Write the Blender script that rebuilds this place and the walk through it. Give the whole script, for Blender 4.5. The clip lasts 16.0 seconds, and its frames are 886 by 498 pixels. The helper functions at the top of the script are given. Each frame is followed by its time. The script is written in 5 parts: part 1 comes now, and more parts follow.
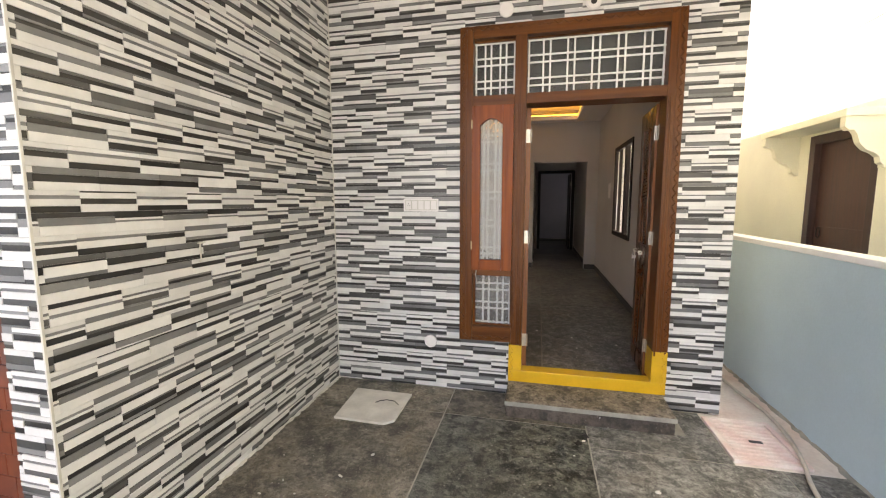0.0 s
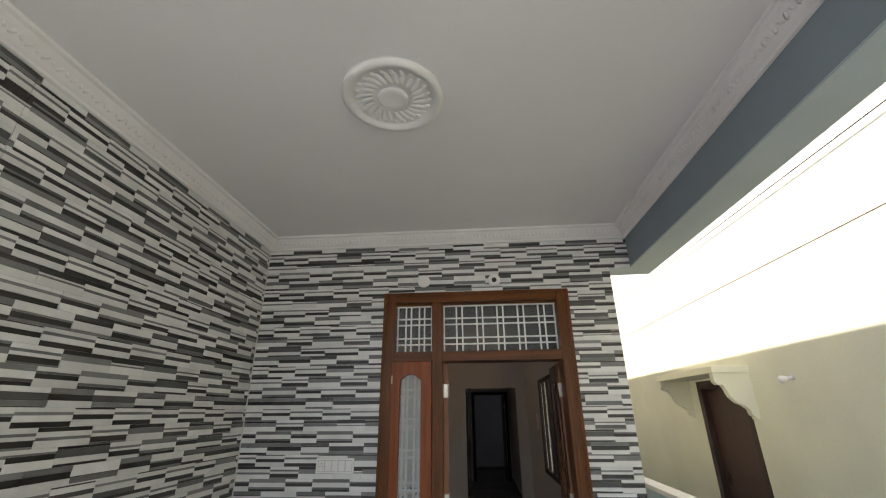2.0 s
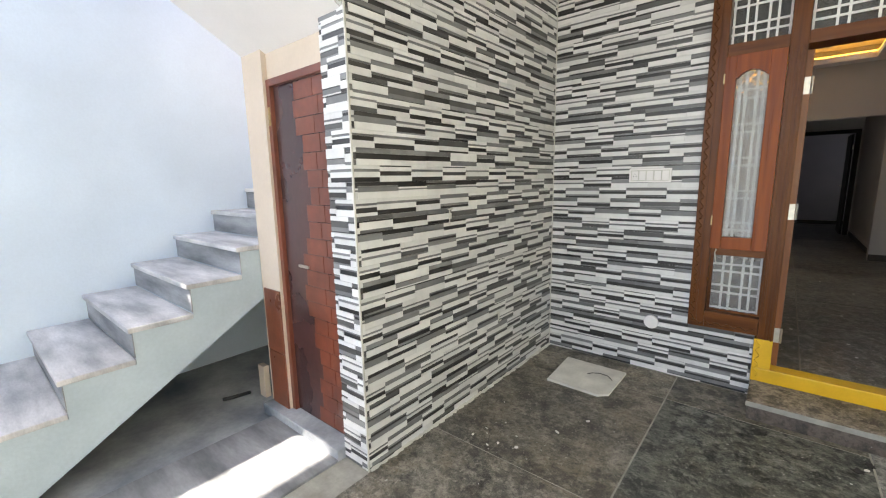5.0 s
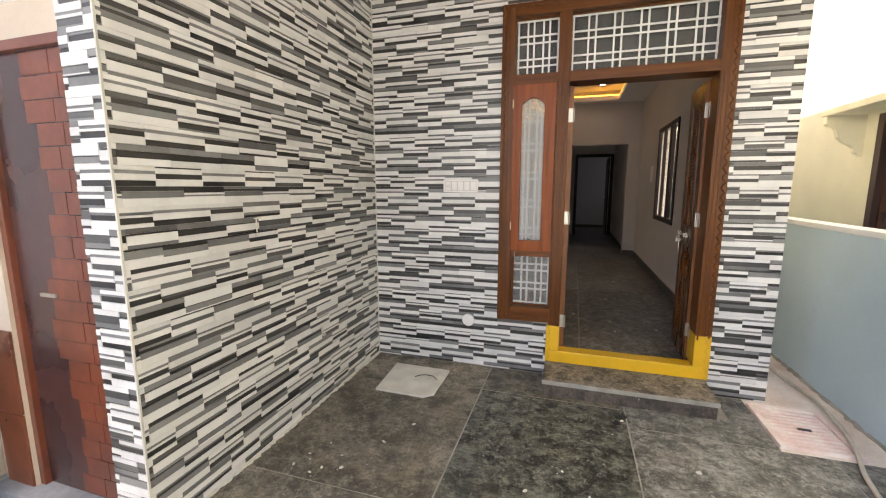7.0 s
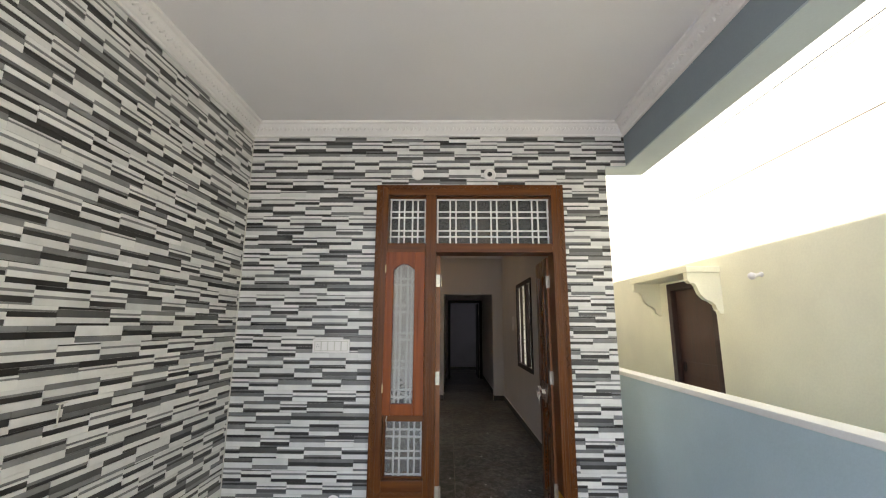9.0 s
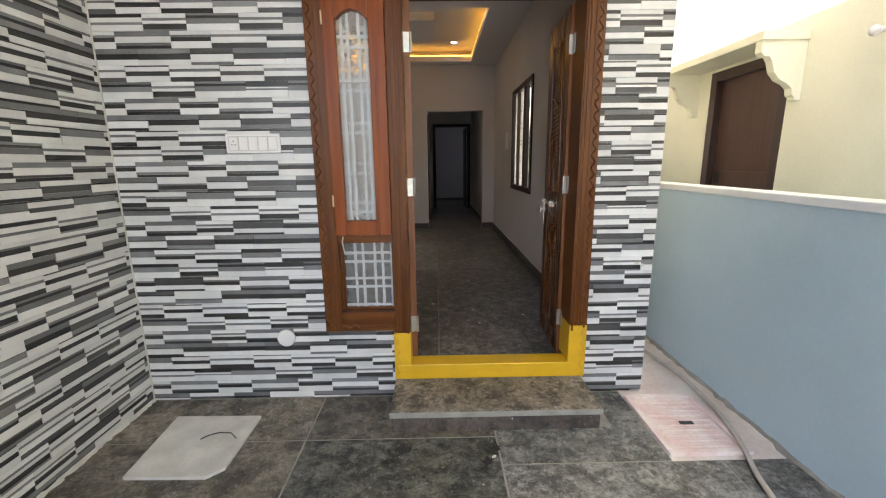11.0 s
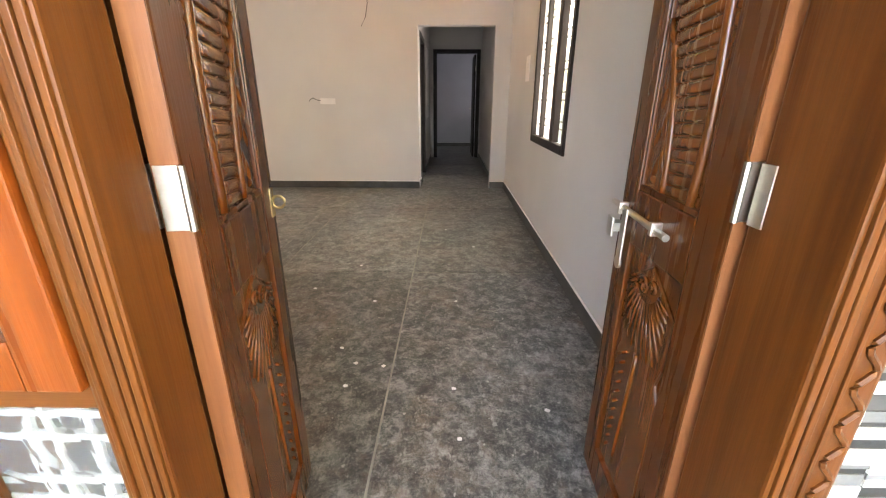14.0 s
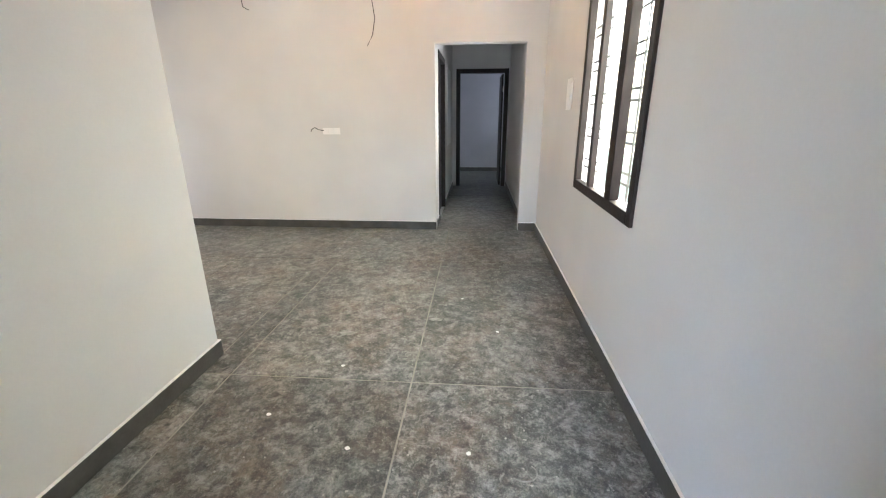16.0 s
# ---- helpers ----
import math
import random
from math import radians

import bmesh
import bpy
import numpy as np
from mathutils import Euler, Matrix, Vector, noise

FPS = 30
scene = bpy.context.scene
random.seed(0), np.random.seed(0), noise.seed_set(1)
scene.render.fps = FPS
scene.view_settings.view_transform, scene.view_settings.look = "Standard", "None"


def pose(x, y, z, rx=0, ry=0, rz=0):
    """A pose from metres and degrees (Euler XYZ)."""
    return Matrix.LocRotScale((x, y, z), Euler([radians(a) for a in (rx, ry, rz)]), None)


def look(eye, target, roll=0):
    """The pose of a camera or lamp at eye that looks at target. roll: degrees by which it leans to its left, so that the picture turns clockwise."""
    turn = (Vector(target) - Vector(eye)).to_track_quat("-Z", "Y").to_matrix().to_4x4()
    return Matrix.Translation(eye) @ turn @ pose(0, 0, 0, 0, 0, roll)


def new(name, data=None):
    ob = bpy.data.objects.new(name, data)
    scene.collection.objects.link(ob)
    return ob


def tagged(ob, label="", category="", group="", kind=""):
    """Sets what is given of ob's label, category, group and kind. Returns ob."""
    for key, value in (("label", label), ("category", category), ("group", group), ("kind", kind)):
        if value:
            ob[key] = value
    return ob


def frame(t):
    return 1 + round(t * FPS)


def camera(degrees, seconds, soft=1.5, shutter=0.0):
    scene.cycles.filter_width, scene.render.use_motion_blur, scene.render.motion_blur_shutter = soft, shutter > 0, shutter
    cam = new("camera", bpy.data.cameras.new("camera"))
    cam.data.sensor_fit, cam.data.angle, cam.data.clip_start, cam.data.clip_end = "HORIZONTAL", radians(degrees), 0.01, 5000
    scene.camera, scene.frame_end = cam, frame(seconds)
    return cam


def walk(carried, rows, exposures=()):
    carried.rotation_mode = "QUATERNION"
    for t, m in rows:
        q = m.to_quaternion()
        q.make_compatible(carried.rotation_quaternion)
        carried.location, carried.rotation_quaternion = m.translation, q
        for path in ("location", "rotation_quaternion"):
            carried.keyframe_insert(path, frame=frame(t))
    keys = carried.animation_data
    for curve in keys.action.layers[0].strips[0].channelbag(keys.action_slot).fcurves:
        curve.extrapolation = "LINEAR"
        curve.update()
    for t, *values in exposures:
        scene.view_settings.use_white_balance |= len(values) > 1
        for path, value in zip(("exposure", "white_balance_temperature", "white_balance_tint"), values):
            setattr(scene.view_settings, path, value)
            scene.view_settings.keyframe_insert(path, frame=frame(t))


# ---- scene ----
cam = camera(94.4, 16.0, soft=1.15)
PATH = [
    (0, (1.655, -3.132, 1.515), (1.206, -1.196, 1.284), -0.1),
    (0.5, (1.712, -3.09, 1.554), (1.507, -1.102, 1.484), -0.2),
    (1, (1.786, -3.205, 1.687), (1.631, -1.352, 2.423), -0.6),
    (1.5, (1.841, -3.36, 1.846), (1.748, -1.692, 2.945), -0.2),
    (2, (1.821, -3.316, 1.844), (1.676, -1.463, 2.583), -0.5),
    (2.5, (1.831, -3.232, 1.686), (1.636, -1.265, 1.987), -1.5),
    (2.7, (1.818, -3.225, 1.657), (1.611, -1.237, 1.745), -1.8),
    (3, (1.821, -3.198, 1.588), (1.532, -1.222, 1.477), -1.7),
    (3.5, (1.741, -3.201, 1.514), (1.116, -1.316, 1.276), -2.4),
    (4, (1.602, -3.284, 1.492), (0.505, -1.642, 1.172), -1.8),
    (4.2, (1.528, -3.311, 1.493), (0.253, -1.813, 1.133), -1.4),
    (6.3, (1.546, -3.294, 1.456), (0.464, -1.634, 1.19), -0.4),
    (6.5, (1.586, -3.259, 1.47), (0.616, -1.534, 1.183), -0.2),
    (7, (1.611, -3.198, 1.474), (1.017, -1.312, 1.176), -0.0),
    (7.5, (1.618, -3.125, 1.491), (1.408, -1.164, 1.16), -0.2),
    (8, (1.641, -3.12, 1.57), (1.598, -1.122, 1.478), -0.9),
    (8.5, (1.66, -3.234, 1.658), (1.621, -1.29, 2.127), 1.2),
    (9, (1.656, -3.223, 1.648), (1.626, -1.257, 2.012), 0.3),
    (9.5, (1.678, -3.08, 1.534), (1.636, -1.08, 1.534), -0.3),
    (9.7, (1.676, -2.964, 1.481), (1.591, -0.969, 1.37), -0.9),
    (11.8, (1.847, -1.797, 1.369), (1.926, 0.146, 0.901), -0.5),
    (12, (1.909, -1.669, 1.377), (1.916, 0.27, 0.886), -0.8),
    (12.5, (1.907, -1.345, 1.364), (1.896, 0.571, 0.791), -0.1),
    (13, (1.896, -1.042, 1.379), (1.986, 0.860, 0.766), -0.5),
    (13.5, (1.925, -0.762, 1.362), (1.973, 1.129, 0.713), -0.4),
    (14, (1.982, -0.506, 1.382), (1.954, 1.375, 0.696), 0.2),
    (14.5, (2.029, -0.272, 1.377), (1.996, 1.596, 0.664), -0.2),
    (15, (1.989, -0.024, 1.437), (1.974, 1.804, 0.626), -2.1),
    (15.5, (2.001, 0.196, 1.483), (1.929, 2.042, 0.714), -2.6),
    (16, (2.04, 0.474, 1.521), (1.885, 2.37, 0.903), -0.3),
]
walk(cam, [(t, look(eye, target, roll)) for t, eye, target, roll in PATH],
     exposures=[(0.0, 2.33, 7400, 19), (0.5, 2.33, 7300, 18), (1.5, 1.28, 6900, 16), (2.0, 1.15, 6600, 13), (3.0, 2.1, 6600, 13), (4.0, 2.22, 6500, 12), (6.5, 2.05, 7300, 18), (7.0, 2.25, 7300, 19), (8.0, 2.33, 7200, 18), (8.5, 1.95, 6800, 14), (9.0, 1.9, 6700, 14),
                (9.7, 2.02, 6600, 13), (12.0, 2.42, 6900, 19), (12.5, 2.6, 7000, 20), (13.0, 2.98, 7100, 21), (13.6, 3.85, 7300, 18), (14.0, 4.3, 6800, 14), (14.6, 5.15, 5500, 2), (15.2, 5.15, 5550, 1), (16.0, 4.8, 5750, 6)])

# ---- world, sun and exposure ----
SUN_DIR = Vector((-0.62, -0.45, 1.085)).normalized()
world = bpy.data.worlds.new("sky")
scene.world = world
world.use_nodes = True
_wn = world.node_tree.nodes
_sky = _wn.new("ShaderNodeTexSky")
_sky.sky_type = "NISHITA"
_sky.sun_disc = False
_sky.sun_elevation = math.asin(SUN_DIR.z)
_sky.sun_rotation = math.atan2(SUN_DIR.x, SUN_DIR.y)
_sky.dust_density = 2.0
world.node_tree.links.new(_sky.outputs[0], _wn["Background"].inputs[0])
_wn["Background"].inputs[1].default_value = 0.15
sun = new("sun", bpy.data.lights.new("sun", "SUN"))
sun.data.energy, sun.data.angle, sun.data.color = 4.5, radians(0.6), (1.0, 0.95, 0.86)
sun.matrix_world = look((-8, -8, 12), Vector((-8, -8, 12)) - SUN_DIR)


def area_lamp(name, m, sx, sy, watts, color):
    ob = new(name, bpy.data.lights.new(name, "AREA"))
    ob.data.shape, ob.data.size, ob.data.size_y = "RECTANGLE", sx, sy
    ob.data.energy, ob.data.color = watts, color
    ob.matrix_world = m
    return ob


# daylight in the window openings: hall side, corridor; added unseen: hall far side, far room
area_lamp("window_daylight", look((2.90, 3.01, 1.66), (0.0, 3.01, 1.2)), 1.1, 1.2, 1.05, (1.0, 0.955, 0.925))
area_lamp("window_daylight", look((-2.46, 3.5, 1.66), (0.0, 3.5, 1.0)), 1.0, 1.2, 1.3, (1.0, 0.93, 0.82))
area_lamp("window_daylight", look((2.86, 5.975, 1.66), (0.0, 6.2, 1.2)), 0.3, 1.0, 1.25, (1.0, 0.96, 0.93))
area_lamp("window_daylight", look((3.74, 10.1, 1.66), (0.0, 10.1, 1.4)), 1.1, 1.0, 0.45, (0.85, 0.92, 1.0))

# ---- materials ----


def material(name, color, rough=0.6, var=0.12, scale=6.0, fine=60.0, bump=0.15, metal=0.0, tint=None, coat=0.0, per="", spread=0.0, stretch=(1, 1, 1), rough_var=0.08):
    """Two scales of noise over a base colour, with fine relief; tint is the second colour of the stains."""
    mat = bpy.data.materials.new(name)
    mat.use_nodes = True
    n, l = mat.node_tree.nodes, mat.node_tree.links
    b = n["Principled BSDF"]
    geo = n.new("ShaderNodeNewGeometry")
    mp = n.new("ShaderNodeMapping")
    mp.inputs["Scale"].default_value = stretch
    l.new(geo.outputs["Position"], mp.inputs["Vector"])
    big, small = n.new("ShaderNodeTexNoise"), n.new("ShaderNodeTexNoise")
    for t, s, d in ((big, scale, 5), (small, fine, 3)):
        t.inputs["Scale"].default_value, t.inputs["Detail"].default_value = s, d
        l.new(mp.outputs[0], t.inputs["Vector"])
    ramp = n.new("ShaderNodeValToRGB")
    c = Vector(color)
    t2 = Vector(tint) if tint else c * (1 - 2.2 * var)
    ramp.color_ramp.elements[0].position, ramp.color_ramp.elements[1].position = 0.3, 0.7
    ramp.color_ramp.elements[0].color = (*t2, 1)
    ramp.color_ramp.elements[1].color = (*(c * (1 + var * 0.5)), 1)
    l.new(big.outputs["Fac"], ramp.inputs["Fac"])
    mix = n.new("ShaderNodeMix")
    mix.data_type, mix.blend_type = "RGBA", "MULTIPLY"
    mix.inputs["Factor"].default_value = 1.0
    r2 = n.new("ShaderNodeMapRange")
    r2.inputs["To Min"].default_value, r2.inputs["To Max"].default_value = 1 - var, 1 + var
    l.new(small.outputs["Fac"], r2.inputs["Value"])
    l.new(ramp.outputs[0], mix.inputs["A"])
    l.new(r2.outputs[0], mix.inputs["B"])
    out = mix.outputs["Result"]
    if per:
        src = n.new("ShaderNodeObjectInfo").outputs["Random"] if per == "object" else geo.outputs["Random Per Island"]
        r3 = n.new("ShaderNodeMapRange")
        r3.inputs["To Min"].default_value, r3.inputs["To Max"].default_value = 1 - spread, 1 + spread
        l.new(src, r3.inputs["Value"])
        m2 = n.new("ShaderNodeMix")
        m2.data_type, m2.blend_type = "RGBA", "MULTIPLY"
        m2.inputs["Factor"].default_value = 1.0
        l.new(out, m2.inputs["A"])
        l.new(r3.outputs[0], m2.inputs["B"])
        out = m2.outputs["Result"]
    l.new(out, b.inputs["Base Color"])
    r4 = n.new("ShaderNodeMapRange")
    r4.inputs["To Min"].default_value, r4.inputs["To Max"].default_value = max(0.02, rough - rough_var), min(1, rough + rough_var)
    l.new(big.outputs["Fac"], r4.inputs["Value"])
    l.new(r4.outputs[0], b.inputs["Roughness"])
    b.inputs["Metallic"].default_value = metal
    b.inputs["Coat Weight"].default_value = coat
    b.inputs["Coat Roughness"].default_value = 0.16
    if bump:
        bp = n.new("ShaderNodeBump")
        bp.inputs["Strength"].default_value, bp.inputs["Distance"].default_value = bump, 0.004
        l.new(small.outputs["Fac"], bp.inputs["Height"])
        l.new(bp.outputs[0], b.inputs["Normal"])
    return mat


def wood(name, light, dark, axis="z", rough=0.3, coat=0.4, spec=0.5):
    """Varnished wood with grain along one axis."""
    stretch = {"x": (1.2, 22, 22), "y": (22, 1.2, 22), "z": (22, 22, 1.2)}[axis]
    mat = material(name, light, rough, 0.07, 1.6, 9.0, 0.15, tint=dark, coat=coat, stretch=stretch)
    mat.node_tree.nodes["Principled BSDF"].inputs["Specular IOR Level"].default_value = spec
    return mat


def stone_floor(name, base, dust, amount, rough=0.45, stain=(0.02, 0.02, 0.018), brown=(0.085, 0.07, 0.05), blot=6.5, long=(1.0, 1.1, 1), deep=0.85):
    """Dark limestone slabs, dusty, with dark damp blotches, brownish mud and pale scuffs."""
    mat = bpy.data.materials.new(name)
    mat.use_nodes = True
    n, l = mat.node_tree.nodes, mat.node_tree.links
    b = n["Principled BSDF"]
    geo = n.new("ShaderNodeNewGeometry")

    def noise_tex(scale, detail, stretch=(1, 1, 1), rough_=0.6, distort=0.0):
        mp = n.new("ShaderNodeMapping")
        mp.inputs["Scale"].default_value = stretch
        l.new(geo.outputs["Position"], mp.inputs["Vector"])
        t = n.new("ShaderNodeTexNoise")
        t.inputs["Scale"].default_value, t.inputs["Detail"].default_value = scale, detail
        t.inputs["Roughness"].default_value, t.inputs["Distortion"].default_value = rough_, distort
        l.new(mp.outputs[0], t.inputs["Vector"])
        return t.outputs["Fac"]

    def step(src, a, z):
        r = n.new("ShaderNodeMapRange")
        r.inputs["From Min"].default_value, r.inputs["From Max"].default_value = a, z
        l.new(src, r.inputs["Value"])
        return r.outputs[0]

    def blend(a, col, fac):
        m = n.new("ShaderNodeMix")
        m.data_type = "RGBA"
        if hasattr(a, "is_linked"):
            l.new(a, m.inputs["A"])
        else:
            m.inputs["A"].default_value = (*a, 1)
        m.inputs["B"].default_value = (*col, 1)
        l.new(fac, m.inputs["Factor"])
        return m.outputs["Result"]

    def scaled(src, k):
        m = n.new("ShaderNodeMath")
        m.operation = "MULTIPLY"
        l.new(src, m.inputs[0])
        m.inputs[1].default_value = k
        return m.outputs[0]

    clouds = noise_tex(1.7, 8, rough_=0.65, distort=0.3)
    mid = noise_tex(15, 12, (1.0, 1.1, 1), 0.8, 0.3)
    fine_ = noise_tex(95, 6, rough_=0.7)
    streak = noise_tex(blot, 12, long, 0.74, 0.2)
    patch = noise_tex(2.1, 9, (1.1, 1, 1), 0.72, 0.3)
    c = blend(base, brown, scaled(step(clouds, 0.44, 0.62), 0.75))
    c = blend(c, dust, scaled(step(mid, 0.46, 0.62), amount))
    c = blend(c, dust, scaled(step(patch, 0.48, 0.64), amount * 0.6))
    c = blend(c, brown, scaled(step(noise_tex(4.3, 9, (1, 1, 1), 0.7, 0.6), 0.54, 0.63), 0.55))
    c = blend(c, stain, scaled(step(streak, 0.48, 0.59), deep))
    grain = noise_tex(42, 8, long, 0.75, 0.4)
    c = blend(c, stain, scaled(step(grain, 0.50, 0.60), deep * 0.75))
    c = blend(c, dust, scaled(step(noise_tex(26, 6, (1.4, 0.8, 1), 0.7, 0.3), 0.57, 0.66), amount * 0.5))
    c = blend(c, dust, scaled(step(fine_, 0.52, 0.74), amount * 0.45))
    fleck = noise_tex(24, 5, (1.2, 0.8, 1), 0.6, 0.2)
    c = blend(c, dust, scaled(step(fleck, 0.62, 0.70), 0.6))
    c = blend(c, stain, scaled(step(noise_tex(17, 6, (0.9, 1.1, 1), 0.6, 0.3), 0.60, 0.68), 0.65))
    speck = noise_tex(38, 2, rough_=0.3)
    c = blend(c, (0.42, 0.41, 0.37), scaled(step(speck, 0.735, 0.76), 0.8))
    l.new(c, b.inputs["Base Color"])
    info = n.new("ShaderNodeObjectInfo")
    r = n.new("ShaderNodeMapRange")
    r.inputs["To Min"].default_value, r.inputs["To Max"].default_value = rough - 0.14, rough + 0.2
    l.new(mid, r.inputs["Value"])
    l.new(r.outputs[0], b.inputs["Roughness"])
    hs = n.new("ShaderNodeHueSaturation")
    r2 = n.new("ShaderNodeMapRange")
    r2.inputs["To Min"].default_value, r2.inputs["To Max"].default_value = 0.72, 1.25
    l.new(info.outputs["Random"], r2.inputs["Value"])
    l.new(r2.outputs[0], hs.inputs["Value"])
    l.new(c, hs.inputs["Color"])
    l.new(hs.outputs[0], b.inputs["Base Color"])
    bp = n.new("ShaderNodeBump")
    bp.inputs["Strength"].default_value, bp.inputs["Distance"].default_value = 0.35, 0.006
    l.new(mid, bp.inputs["Height"])
    l.new(bp.outputs[0], b.inputs["Normal"])
    return mat


def glow(name, color, strength):
    mat = bpy.data.materials.new(name)
    mat.use_nodes = True
    b = mat.node_tree.nodes["Principled BSDF"]
    b.inputs["Base Color"].default_value = (*color, 1)
    b.inputs["Emission Color"].default_value = (*color, 1)
    b.inputs["Emission Strength"].default_value = strength
    return mat


def glass(name, rough=0.0, color=(0.9, 0.95, 0.93), clear=1.0, figure=0.0):
    """Clear glass, or with figure > 0 milky glass pressed into crumpled facets."""
    mat = bpy.data.materials.new(name)
    mat.use_nodes = True
    b = mat.node_tree.nodes["Principled BSDF"]
    b.inputs["Base Color"].default_value = (*color, 1)
    b.inputs["Transmission Weight"].default_value = clear
    b.inputs["Roughness"].default_value = rough
    b.inputs["IOR"].default_value = 1.3
    if figure:
        n, l = mat.node_tree.nodes, mat.node_tree.links
        geo, bp = n.new("ShaderNodeNewGeometry"), n.new("ShaderNodeBump")
        warp, add, vor = n.new("ShaderNodeTexNoise"), n.new("ShaderNodeMix"), n.new("ShaderNodeTexVoronoi")
        warp.inputs["Scale"].default_value = 9.0
        add.data_type = "VECTOR"
        add.inputs["Factor"].default_value = 0.06
        vor.inputs["Scale"].default_value = 19.0
        l.new(geo.outputs["Position"], warp.inputs["Vector"])
        l.new(geo.outputs["Position"], add.inputs["A"])
        l.new(warp.outputs["Color"], add.inputs["B"])
        l.new(add.outputs["Result"], vor.inputs["Vector"])
        l.new(vor.outputs["Distance"], bp.inputs["Height"])
        bp.inputs["Strength"].default_value, bp.inputs["Distance"].default_value = figure, 0.03
        l.new(bp.outputs[0], b.inputs["Normal"])
    return mat


